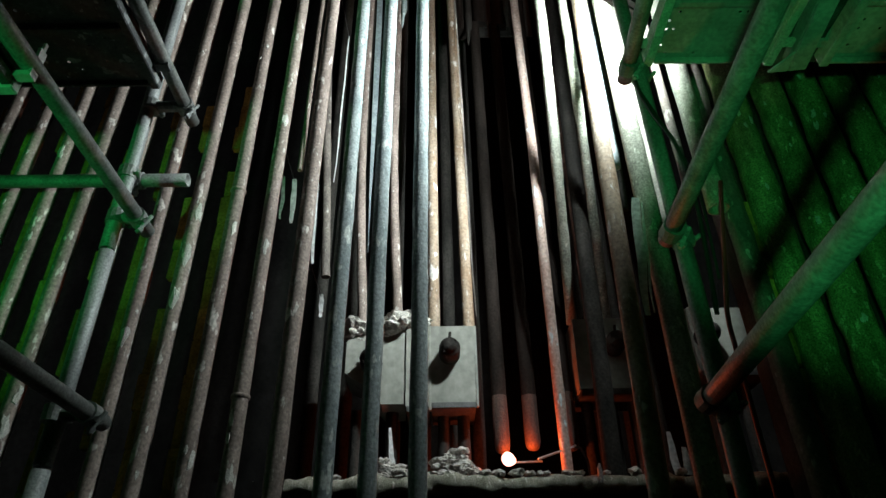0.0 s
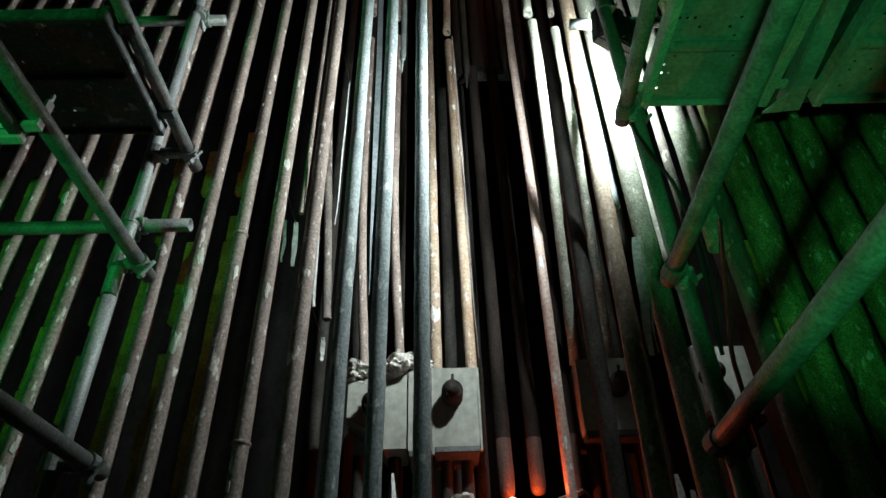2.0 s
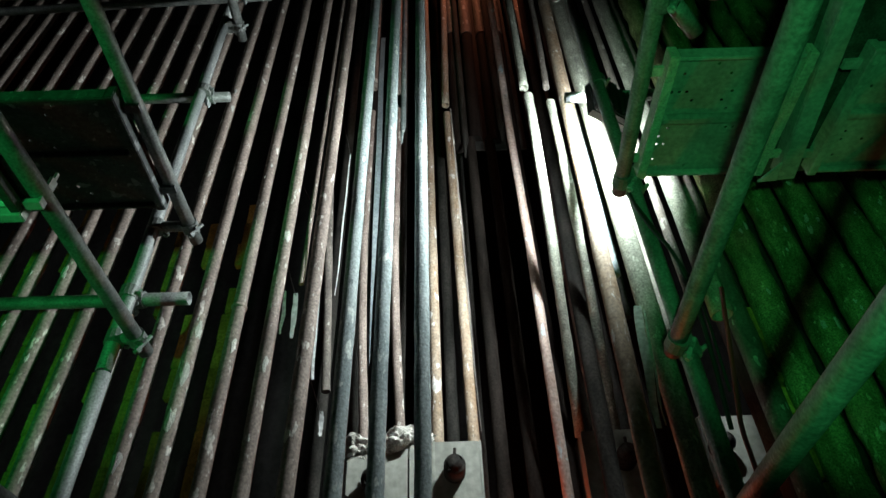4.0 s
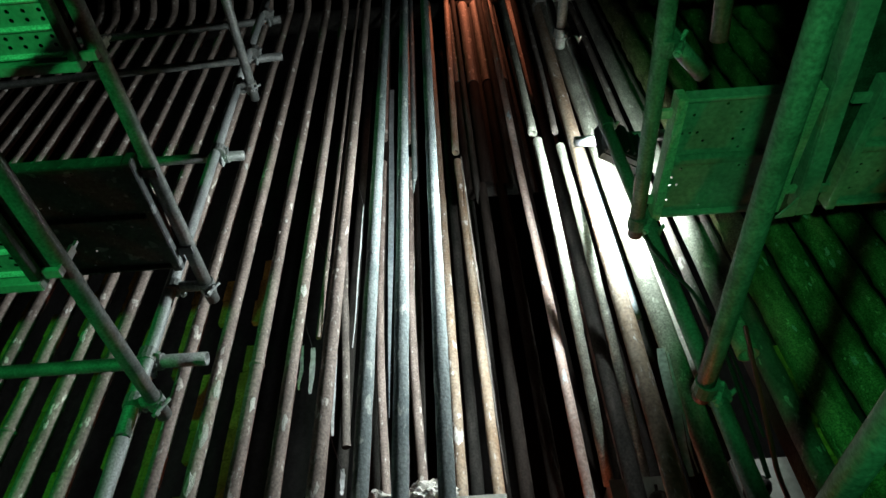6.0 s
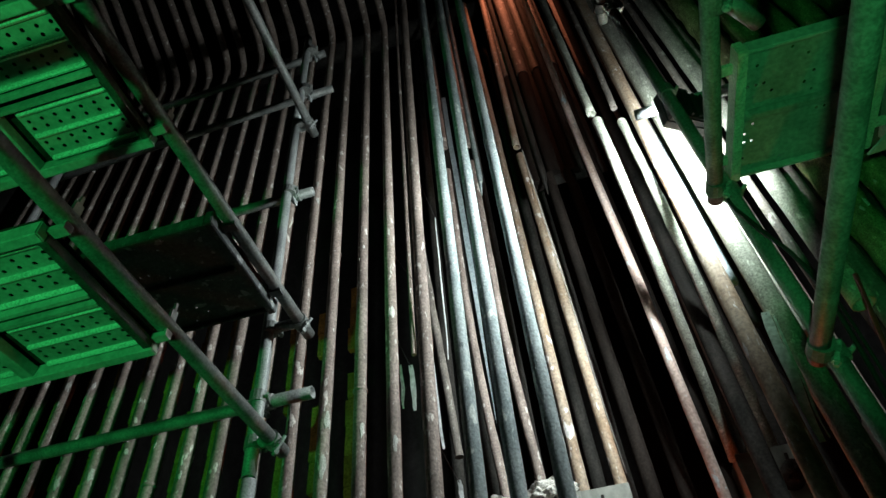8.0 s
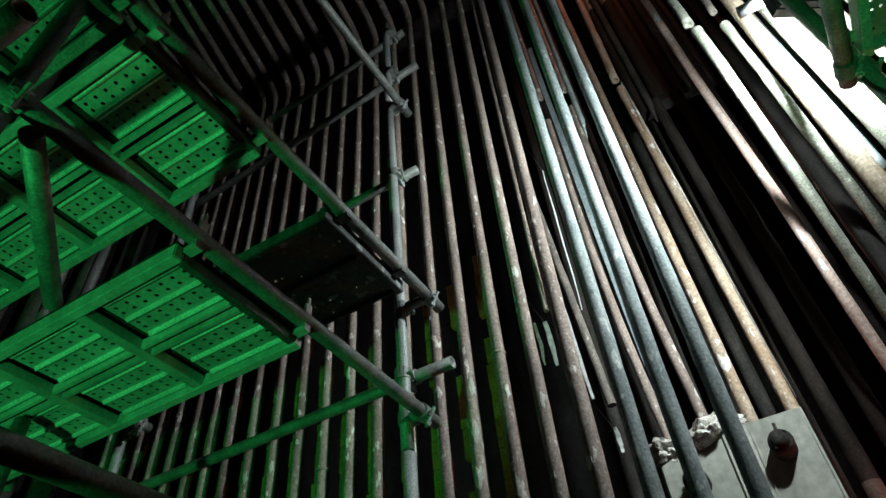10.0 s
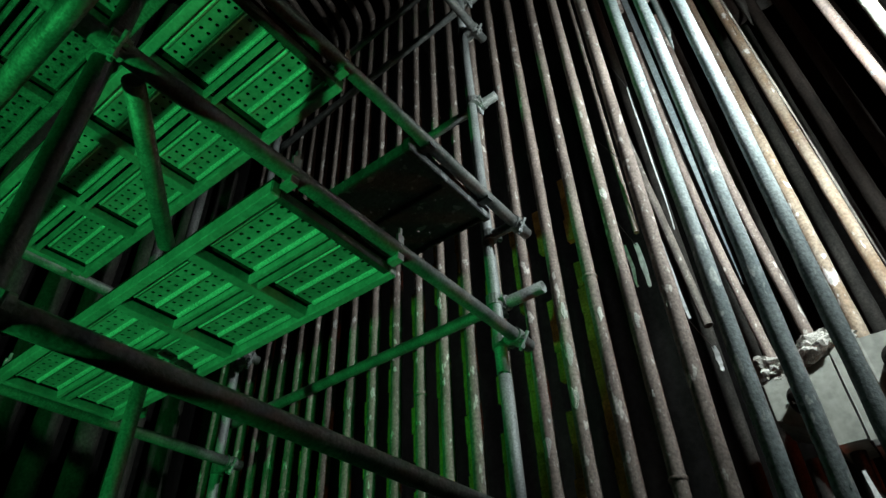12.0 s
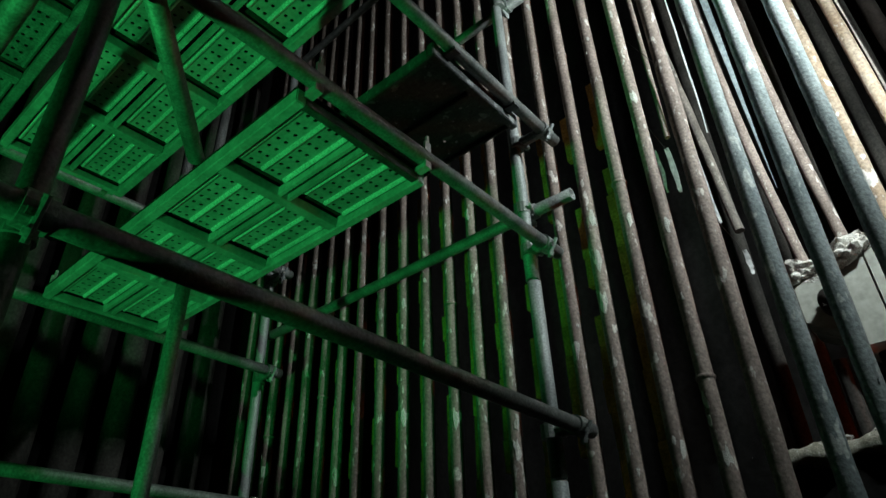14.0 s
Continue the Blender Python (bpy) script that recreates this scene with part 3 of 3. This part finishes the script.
def rib_mesh(lx):
    bm = bmesh.new()
    prof = [(-0.0085, 0.0005), (-0.0055, -0.007), (0.0, -0.0105), (0.0055, -0.007), (0.0085, 0.0005)]
    rings = [[bm.verts.new((x, y * s, z * s)) for y, z in prof] for x, s in ((0.002, 0.3), (0.010, 1.0), (lx - 0.010, 1.0), (lx - 0.002, 0.3))]
    for r0, r1 in zip(rings, rings[1:]):
        for k in range(4):
            bm.faces.new((r0[k], r0[k + 1], r1[k + 1], r1[k]))
        bm.faces.new((r0[0], r1[0], r1[4], r0[4]))
    bm.faces.new(rings[0])
    bm.faces.new(rings[-1])
    bmesh.ops.recalc_face_normals(bm, faces=bm.faces[:])
    return bm


PANELS = {}


def deck(x0, x1, y0, z, flip=1, label="", width=0.47, hook=0.045, mat=None):
    """A hook-on steel scaffold board; z is the underside of its skin."""
    root = tagged(new("scaffold_deck"), label, "scaffold board", "boards of the scaffold")
    length = abs(x1 - x0)
    mat = mat or DECKMAT
    root.matrix_world = Matrix.Translation((min(x0, x1), y0, z))
    for y in (0.0, width - 0.03):
        box("side_rail", (0, y, -0.024), (length, y + 0.03, 0.02), mat, root, bevel=0.003)
    n = 4
    for i in range(n + 1):
        x = length * i / n
        bm = bmesh.new()
        vs = add_box(bm, (max(0, x - 0.024), 0.0305, -0.020), (min(length, x + 0.024), width - 0.0305, 0.010))
        for v in vs:
            if v.co.z < 0 and 0 < i < n:
                v.co.x = x + (v.co.x - x) * 0.72
        bmesh.ops.bevel(bm, geom=bm.edges[:], offset=0.002, segments=1, affect="EDGES")
        # the end bar is dark steel in place of the recess shadow
        part("cross_bar", bm, DARKSTEEL if i == n and flip < 0 else mat, root)
    mid = width / 2
    for dy in (-0.026, 0.008):
        bm = bmesh.new()
        vs = add_box(bm, (0.028, mid + dy, -0.017), (length - 0.028, mid + dy + 0.018, 0.008))
        for v in vs:
            if v.co.z < 0:
                v.co.y = mid + dy + 0.009 + (v.co.y - mid - dy - 0.009) * 0.6
        part("middle_rib", bm, mat, root)
    lx = length / n - 0.086
    ly = mid - 0.026 - 0.031 - 0.010
    key = (round(lx, 3), round(ly, 3), mat.name)
    for i in range(n):
        for y in (0.036, mid + 0.031):
            if key not in PANELS:
                ob = part("panel", panel_mesh(lx, ly), mat, root)
                PANELS[key] = [ob.data, None]
            else:
                ob = new("panel", PANELS[key][0])
                ob.parent = root
            ob.location = (length * i / n + 0.060, y, random.uniform(-0.001, 0.002))
            ob.rotation_euler = (random.uniform(-0.006, 0.006), random.uniform(-0.004, 0.004), 0)
            for s in (0.05, 0.5, 0.95):
                if PANELS[key][1] is None:
                    rib = part("rib", rib_mesh(lx), RIB if mat is DECKMAT else mat, ob)
                    PANELS[key][1] = rib.data
                else:
                    rib = new("rib", PANELS[key][1])
                    rib.parent = ob
                rib.location = (0, ly * s, 0)
    # tread coloured near-black, so the slots below it look shaded
    box("tread", (0, 0, 0.021), (length, width, 0.026), SOOT, root)
    for x in (-hook, length):
        for y in (0.02, width - 0.045):
            bm = bmesh.new()
            add_box(bm, (x, y, 0.0), (x + hook, y + 0.025, 0.016))
            add_box(bm, (x + (0.0 if x < 0 else hook - 0.008), y, 0.012), (x + (0.008 if x < 0 else hook), y + 0.025, 0.095))
            vs = add_box(bm, (x + (0.0 if x < 0 else hook - 0.008), y + 0.008, 0.09), (x + (0.008 if x < 0 else hook), y + 0.017, 0.12))
            part("hook", bm, mat, root)
    return root


GREEN_DECK = "galvanised perforated scaffold board lit green from below"
SHADE_DECK = "dusty scaffold board by the tubes, coloured dark for shade"
deck(-1.045, -2.545, 0.615, 2.79, -1, GREEN_DECK)
deck(-0.99, -2.49, 0.295, 3.30, -1, GREEN_DECK)
# duller steel than its neighbours, to tone this near board down as if shaded
deck(-0.99, -2.49, -0.215, 3.30, -1, "scaffold board darkened for shade, lit green from below", mat=OLDSTEEL)


def plank_skin(lx, ly, holes):
    """A flat pressed plank skin with small round holes at the named cells, folded down along both long edges."""
    bm = bmesh.new()
    cols, rows, r = 16, 6, 0.0052
    for i in range(cols):
        for j in range(rows):
            x0, x1, y0, y1 = lx * i / cols, lx * (i + 1) / cols, ly * j / rows, ly * (j + 1) / rows
            cx, cy = (x0 + x1) / 2, (y0 + y1) / 2
            vs = [bm.verts.new((*q, 0)) for q in [(x0, y0), (cx, y0), (x1, y0), (x1, cy), (x1, y1), (cx, y1), (x0, y1), (x0, cy)]]
            if (i, j) not in holes:
                bm.faces.new(vs)
                continue
            hs = [bm.verts.new((cx + r * math.cos(w), cy + r * math.sin(w), 0)) for w in [radians(-135 + 45 * k) for k in range(8)]]
            for k in range(8):
                bm.faces.new((vs[k], vs[(k + 1) % 8], hs[(k + 1) % 8], hs[k]))
    bmesh.ops.remove_doubles(bm, verts=bm.verts[:], dist=1e-5)
    for v in bm.verts:
        v.co.z += 0.0022 * noise.noise(Vector((v.co.x * 5, v.co.y * 9, lx)))
    top = bmesh.ops.extrude_face_region(bm, geom=bm.faces[:])
    for v in top["geom"]:
        if isinstance(v, bmesh.types.BMVert):
            v.co.z += 0.0025
    bmesh.ops.recalc_face_normals(bm, faces=bm.faces[:])
    return bm


def plank_deck(x0, x1, y0, z, width, label, mat, cap, seed):
    """A plain steel scaffold board: two plank skins, folded lips along the edges and the middle, caps at the ends."""
    root = tagged(new("scaffold_deck"), label, "scaffold board", "boards of the scaffold")
    root.location = (x0, y0, z)
    length, half = x1 - x0, width / 2
    pick = random.Random(seed)
    for n, y in enumerate((0.0, half)):
        holes = {(0, 1), (0, 2), (0, 4), (1, 2)} if n else {(0, 3), (1, 1)}
        holes |= {(pick.randrange(1, 16), pick.randrange(6)) for _ in range(9)}
        ob = part("plank_skin", plank_skin(length - 0.06, half - 0.04, holes), mat, root)
        ob.location = (0.030, y + 0.020, 0)
    for name, y, w in (("edge_lip", 0.0, 0.018), ("middle_lip", half - 0.018, 0.034), ("edge_lip", width - 0.018, 0.018)):
        bm = bmesh.new()
        for v in add_box(bm, (0.031, y, -0.016), (length - 0.031, y + w, 0.030)):
            if v.co.z < 0:
                v.co.y = y + w / 2 + (v.co.y - y - w / 2) * 0.7
        bmesh.ops.bevel(bm, geom=bm.edges[:], offset=0.003, segments=2, affect="EDGES")
        part(name, bm, mat, root)
    for x in (0.0, length - 0.029):
        box("end_cap", (x, -0.004, -0.022), (x + 0.029, width + 0.004, 0.036), cap, root, bevel=0.003)
    for x in (-0.05, length):
        for y in (0.05, width - 0.08):
            bm = bmesh.new()
            add_box(bm, (x, y, 0.008), (x + 0.05, y + 0.03, 0.022))
            part("hook", bm, cap, root)
    return root


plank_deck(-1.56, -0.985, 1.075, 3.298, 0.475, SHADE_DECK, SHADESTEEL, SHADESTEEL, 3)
PLANK = "plain steel scaffold plank with few holes, lit green"
plank_deck(0.668, 1.100, 0.965, 3.255, 0.465, PLANK, PLANKMAT, ENDCAP, 1)
plank_deck(1.255, 2.40, 0.955, 3.250, 0.475, PLANK, PLANKMAT, PLANKMAT, 2)
# channel beam between the two planks
root = tagged(new("deck_beam"), "steel channel beam carrying the ends of two planks", "beam", "beams of the scaffold")
root.location = (1.045, 0.30, 3.235)
root.rotation_euler = (0, 0, radians(-5.9))
box("web", (0.0, 0.0, 0.0), (0.058, 1.165, 0.012), PLANKMAT, root, bevel=0.003)
box("flange", (0.0, 0.0, 0.013), (0.008, 1.165, 0.07), PLANKMAT, root, bevel=0.002)
box("flange", (0.050, 0.0, 0.013), (0.058, 1.165, 0.07), PLANKMAT, root, bevel=0.002)
bm = bmesh.new()
low = [bm.verts.new(p) for p in ((-0.002, 1.165, 0.002), (-0.002, 1.085, 0.002), (-0.065, 1.165, 0.002))]
high = [bm.verts.new(v.co + Vector((0, 0, 0.008))) for v in low]
bm.faces.new(low), bm.faces.new(high)
for k in range(3):
    bm.faces.new((low[k], low[(k + 1) % 3], high[(k + 1) % 3], high[k]))
bmesh.ops.recalc_face_normals(bm, faces=bm.faces[:])
part("gusset", bm, PLANKMAT, root)
# added plate that stops flood light leaking through the slot between the planks
box("cover_plate", (-0.09, 0.0, 0.0715), (0.24, 1.20, 0.077), DARKSTEEL, root, "dark plate over the joint, added to block the flood light")

# ---- grey blocks at the rear bank ----
GREY = "grey plate-faced support block under the rear tubes"


def block(lo, hi, stub=None, chipped=False):
    root = tagged(new("support_block"), GREY, "block", "support blocks")
    root.location = lo
    size = [hi[i] - lo[i] for i in range(3)]
    bm = bmesh.new()
    add_box(bm, (0, 0, 0), size)
    bmesh.ops.subdivide_edges(bm, edges=bm.edges[:], cuts=7, use_grid_fill=True)
    for v in bm.verts:
        p = v.co + Vector(lo)
        v.co += Vector((noise.noise(p * 9), noise.noise(p * 9 + Vector((3, 0, 0))), noise.noise(p * 9 + Vector((0, 7, 0))))) * 0.003
        if chipped and v.co.z < size[2] * 0.45 and v.co.x < size[0] * 0.55:
            v.co.z += size[2] * 0.42 * (1 - v.co.x / (size[0] * 0.55)) ** 0.5 * (1 - v.co.z / (size[2] * 0.45)) + 0.02 * noise.noise(p * 40)
    part("body", bm, BLOCK, root)
    if not chipped:
        box("lower_strip", (0.004, -0.006, -0.028), (size[0] - 0.002, size[1], -0.001), DARKSTEEL, root, bevel=0.003)
        box("edge_strip", (size[0] + 0.001, -0.004, -0.02), (size[0] + 0.012, 0.02, size[2]), BLOCK, root, bevel=0.002)
    if stub:
        sx, sz = stub[0] - lo[0], stub[1] - lo[2]
        bm = bmesh.new()
        sweep(bm, [(sx, 0.01, sz), (sx, -0.06, sz), (sx, -0.085, sz), (sx, -0.097, sz), (sx, -0.102, sz), (sx, -0.088, sz), (sx, -0.085, sz)], [0.050, 0.050, 0.049, 0.045, 0.036, 0.028, 0.006], 20, 0.003, seed=sx)
        stub_ob = part("pipe_stub", bm, SOOT, root, "sooty round pipe stub", True)
        bm = bmesh.new()
        sweep(bm, [(sx, -0.07, sz + 0.04), (sx + 0.003, -0.073, sz + 0.08)], 0.007, 8)
        part("pin", bm, SOOT, stub_ob)
    return root


block((-0.455, 2.75, 2.54), (-0.18, 3.0, 2.89), (-0.33, 2.73), True)
block((-0.172, 2.75, 2.53), (-0.068, 3.0, 2.925))
block((-0.058, 2.75, 2.545), (0.146, 3.0, 2.92), (0.030, 2.775))
block((0.622, 2.75, 2.60), (0.93, 3.0, 2.95), (0.80, 2.80))
block((1.19, 2.75, 2.68), (1.5, 3.0, 3.0), (1.24, 2.84))


# stumps of cut tubes that carry the blocks
for k, (x, z) in enumerate(((-0.40, 2.55), (-0.24, 2.55), (-0.12, 2.50), (0.0, 2.52), (0.09, 2.52), (0.67, 2.57), (0.78, 2.57), (0.89, 2.57), (1.25, 2.65), (1.42, 2.65))):
    tube_thing("boiler_tube", steps((x, 2.88, 2.14), (x, 2.88, z), 0.06), 0.029, SOOT, "sooty tube stump carrying a grey block", "tube", "tube stumps", 0.003, seed=k * 2.9)

# ---- rubble ----
def rock(name, at, size, mat, label, seed):
    bm = bmesh.new()
    bmesh.ops.create_icosphere(bm, subdivisions=4 if size > 0.04 else 2, radius=size)
    for v in bm.verts:
        n = v.co.normalized()
        v.co = n * size * (1 + 0.55 * noise.noise(n * 1.7 + Vector((seed, 0, 0))) + 0.30 * noise.noise(n * 4 + Vector((0, seed, 0))) - 0.22 * abs(noise.noise(n * 8 + Vector((0, 0, seed)))) + 0.10 * noise.noise(n * 17 + Vector((seed, seed, 0))))
        v.co.z *= 0.62
    ob = part(name, bm, mat)
    ob.location = at
    return tagged(ob, label, "rock", "lumps of rubble")


rng = random.Random(4)
LUMP = "pale crumbly lump of ash and refractory"
for k in range(110):
    x = rng.uniform(-0.42, 0.60) if k % 3 == 0 else rng.choice((rng.gauss(0.03, 0.09), rng.gauss(-0.25, 0.07)))
    heap = 0.15 * math.exp(-((x - 0.03) / 0.12) ** 2) + 0.10 * math.exp(-((x + 0.25) / 0.10) ** 2)
    y = rng.uniform(2.60, 2.80)
    s = rng.uniform(0.014, 0.045)
    rock("rubble_lump", (x, y, 2.15 + heap * rng.random() + s * 0.4), s, RUBBLE, LUMP, k * 1.9)
for k in range(16):
    x = rng.choice((rng.uniform(-0.45, -0.37), rng.uniform(-0.29, -0.13)))
    s = rng.uniform(0.022, 0.05)
    top = 2.925 if x > -0.175 else 2.89
    rock("rubble_lump", (x, rng.uniform(2.77, 2.84), top + s * 0.45), s, RUBBLE, LUMP, 50 + k * 2.3)
for k, (x, y, z, s) in enumerate(((-0.425, 2.785, 2.915, 0.085), (-0.225, 2.785, 2.935, 0.098), (-0.31, 2.80, 2.91, 0.07), (-0.135, 2.79, 2.955, 0.065), (-0.19, 2.82, 2.985, 0.07), (-0.27, 2.775, 2.90, 0.06), (-0.38, 2.775, 2.895, 0.055), (-0.11, 2.775, 2.94, 0.04),
                                    (-0.22, 2.62, 2.19, 0.07), (-0.27, 2.60, 2.17, 0.05), (0.0, 2.64, 2.22, 0.075), (0.07, 2.62, 2.19, 0.06), (-0.05, 2.63, 2.18, 0.055), (0.44, 2.62, 2.165, 0.03), (0.24, 2.6, 2.165, 0.028))):
    rock("rubble_lump", (x, y, z), s, RUBBLE, "large pale crumbly lump of refractory", 120 + k * 3.3)
rock("rubble_lump", (1.23, 2.79, 3.01), 0.03, RUBBLE, LUMP, 91.0)

bm = bmesh.new()
for k in range(500):
    p = Vector((rng.uniform(-0.8, 1.6), rng.uniform(2.47, 2.9), 2.152))
    s = rng.uniform(0.004, 0.012)
    bmesh.ops.create_cube(bm, size=s, matrix=Matrix.Translation(p) @ pose(0, 0, 0, rng.uniform(0, 90), rng.uniform(0, 90), rng.uniform(0, 90)))
tagged(part("rubble_grit", bm, RUBBLE), "pale ash grit strewn over the ledge", "grit", kind="stuff")
tube_thing("front_bar", steps((-0.6, 2.44, 2.12), (1.3, 2.44, 2.12), 0.022), 0.034, BARCRUST, "dust-crusted bar along the ledge edge", "bar", "ledge bars", 0.024, sides=22)
for k in range(34):
    s = rng.uniform(0.010, 0.026)
    rock("rubble_lump", (rng.uniform(-0.45, 0.9), 2.44 + rng.uniform(-0.02, 0.02), 2.155 + s * 0.3), s, RUBBLE, LUMP, 300 + k * 1.7)
for x, z in ((0.575, 2.19), (0.012, 2.17)):
    bm = bmesh.new()
    sweep(bm, [(x, 2.42, 2.12), (x, 2.42, z - 0.02), (x + 0.002, 2.42, z)], [0.010, 0.009, 0.003], 8, 0.001)
    tagged(part("steel_peg", bm, STEEL, smooth=True), "pale pointed steel peg standing on the ledge bar", "peg", "pegs of the ledge")


# ---- scraps of pale sheet hanging between the tubes ----
TIES = [(x, FRONT) for x in (*lefts, -0.505, -0.36, -0.23, -0.08, 0.665, 0.78)] + [(x, REAR) for x in (-0.46, -0.265, -0.045, 0.11, 0.55, 0.70, 0.87)] + [(0.91, 2.10)]


def scrap(a, b, width, y2=0.0, label="pale torn strip of sheet metal", seed=0.0, mat=None, point=False):
    a, b = Vector(a), Vector(b)
    bm = bmesh.new()
    n = 9
    rows = []
    for i in range(n + 1):
        s = i / n
        p = a.lerp(b, s)
        w = width * (0.35 + 0.65 * math.sin(math.pi * min(1, 0.22 + s * 0.72))) + 0.006 * noise.noise(Vector((s * 6, seed, 0)))
        if point:
            w = width * min(1, 0.03 + (1 - s) * 2.5)
        bow = Vector((0.008 * noise.noise(Vector((seed, s * 3, 1))), 0.012 * math.sin(3 * s), 0))
        rows.append([bm.verts.new(p + bow + Vector((d * w / 2, y2 * d * w, 0))) for d in (-1, 0, 1)])
    for r0, r1 in zip(rows, rows[1:]):
        for k in range(2):
            bm.faces.new((r0[k], r0[k + 1], r1[k + 1], r1[k]))
    made = bmesh.ops.extrude_face_region(bm, geom=bm.faces[:])
    for v in made["geom"]:
        if isinstance(v, bmesh.types.BMVert):
            v.co.y += 0.002
    bmesh.ops.recalc_face_normals(bm, faces=bm.faces[:])
    ob = tagged(part("metal_strip", bm, mat or PAPER), label, "scrap", "torn strips")
    if a.z > b.z:
        # a thin wire ties the strip to the nearest tube
        hold = min(TIES, key=lambda q: (Vector(q) - a.xy).length)
        bm = bmesh.new()
        sweep(bm, [a + Vector((0, 0, -0.01)), (a + Vector((*hold, a.z))) / 2 + Vector((0, 0, -0.01)), (*hold, a.z)], 0.0016, 6)
        part("tie_wire", bm, CABLE, ob)
    return ob


scrap((0.733, 1.91, 3.05), (0.690, 1.91, 2.555), 0.036, seed=1)
scrap((0.750, 1.90, 3.02), (0.711, 1.90, 2.56), 0.009, seed=2)
scrap((-0.71, 2.22, 3.42), (-0.70, 2.22, 3.19), 0.016, seed=3)
scrap((-0.665, 2.24, 3.42), (-0.655, 2.24, 3.18), 0.024, seed=4)
scrap((-0.60, 2.25, 3.9), (-0.545, 2.25, 2.98), 0.022, seed=5)
scrap((-0.505, 2.3, 2.86), (-0.50, 2.3, 2.755), 0.018, seed=6)
scrap((-0.395, 2.7, 6.4), (-0.372, 2.7, 3.31), 0.036, label="bluish grey strip of sheet with pointed end", seed=7, mat=BLUISH, point=True)
scrap((-0.490, 2.3, 4.46), (-0.499, 2.3, 3.45), 0.007, seed=10)
scrap((0.10, 2.4, 5.0), (0.14, 2.4, 2.8), 0.009, label="dull edge of a hanging sheet strip", seed=8, mat=OLDTUBE)

# shards of pale plate standing on the ledge
for k, (x, y, z, w) in enumerate(((-0.215, 2.70, 2.42, 0.022), (-0.205, 2.66, 2.30, 0.03), (1.0, 2.75, 2.40, 0.035), (1.05, 2.74, 2.33, 0.04), (0.02, 3.0, 2.40, 0.05))):
    scrap((x, y, 2.15), (x - 0.02, y, z), w, label="broken pale plate shard standing on the ledge", seed=20 + k)

# ---- flood lamp ----
root = tagged(new("flood_lamp"), "black flood lamp clamped to the scaffold, switched on", "lamp")
root.matrix_world = look(LAMP, LAMP + AIM)
body = box("housing", (-0.115, -0.085, 0.022), (0.115, 0.085, 0.06), CABLE, root, bevel=0.008)
for k in range(6):
    box("cooling_fin", (-0.1 + 0.037 * k, -0.07, 0.0605), (-0.094 + 0.037 * k, 0.07, 0.075), CABLE, body)
box("lens", (-0.10, -0.07, 0.012), (0.10, 0.07, 0.0215), GLOW, root)
for lo, hi in (((-0.115, -0.085, -0.012), (-0.102, 0.085, 0.0215)), ((0.102, -0.085, -0.012), (0.115, 0.085, 0.0215)), ((-0.101, -0.085, -0.012), (0.101, -0.072, 0.0215)), ((-0.101, 0.072, -0.012), (0.101, 0.085, 0.0215))):
    box("rim", lo, hi, CABLE, root)
box("bracket", (-0.02, 0.0855, 0.03), (0.02, 0.12, 0.05), DARKSTEEL, root, bevel=0.003)


def cable(points, r=0.006):
    curve = []
    pts = [Vector(p) for p in points]
    for i in range(len(pts) - 1):
        p0, p1, p2, p3 = pts[max(0, i - 1)], pts[i], pts[i + 1], pts[min(len(pts) - 1, i + 2)]
        for s in range(8):
            t = s / 8
            curve.append(0.5 * ((2 * p1) + (p2 - p0) * t + (2 * p0 - 5 * p1 + 4 * p2 - p3) * t * t + (3 * p1 - p0 - 3 * p2 + p3) * t ** 3))
    curve.append(pts[-1])
    return tube_thing("lamp_cable", curve, r, CABLE, "black rubber cable looping down from the lamp", "cable", "cables", sides=8)


cable([(0.66, 1.45, 3.72), (0.615, 1.40, 3.18), (0.625, 1.37, 2.98), (0.67, 1.36, 2.82), (0.69, 1.38, 2.62), (0.67, 1.39, 2.3)])
cable([(0.62, 1.41, 3.12), (0.655, 1.37, 2.9), (0.70, 1.37, 2.7), (0.70, 1.39, 2.4)], 0.004)

tube_thing("gas_hose", steps((1.06, 1.88, 3.10), (0.945, 1.88, 2.55), 0.05) + steps((0.94, 1.88, 2.5), (0.93, 1.88, 0.02), 0.2), 0.008, HOSE, "red rubber gas hose hanging by the tubes", "hose", "hoses", sides=8)

# ---- torch ----
root = tagged(new("cutting_torch"), "cutting torch with white-hot flame at the tube feet", "torch")
root.location = (0.272, 2.74, 2.29)
bm = bmesh.new()
bmesh.ops.create_icosphere(bm, subdivisions=3, radius=0.029)
for v in bm.verts:
    v.co *= 1 + 0.3 * noise.noise(v.co * 38)
part("flame", bm, SPARK, root, "white-hot flame", True)
bm = bmesh.new()
sweep(bm, [(0.03, 0.02, -0.01), (0.15, 0.05, 0.0)], 0.004, 8)
part("nozzle", bm, STEEL, root)
bm = bmesh.new()
sweep(bm, [(0.13, 0.03, 0.005), (0.30, 0.03, 0.06)], 0.005, 8)
part("lance", bm, STEEL, root)
bm = bmesh.new()
sweep(bm, [(0.29, 0.03, 0.058), (0.32, 0.035, 0.05), (0.345, 0.04, 0.0), (0.35, 0.04, -0.135), (0.40, 0.06, -0.134), (0.52, 0.10, -0.134)], 0.005, 8)
part("hose", bm, CABLE, root, "black rubber hose", True)
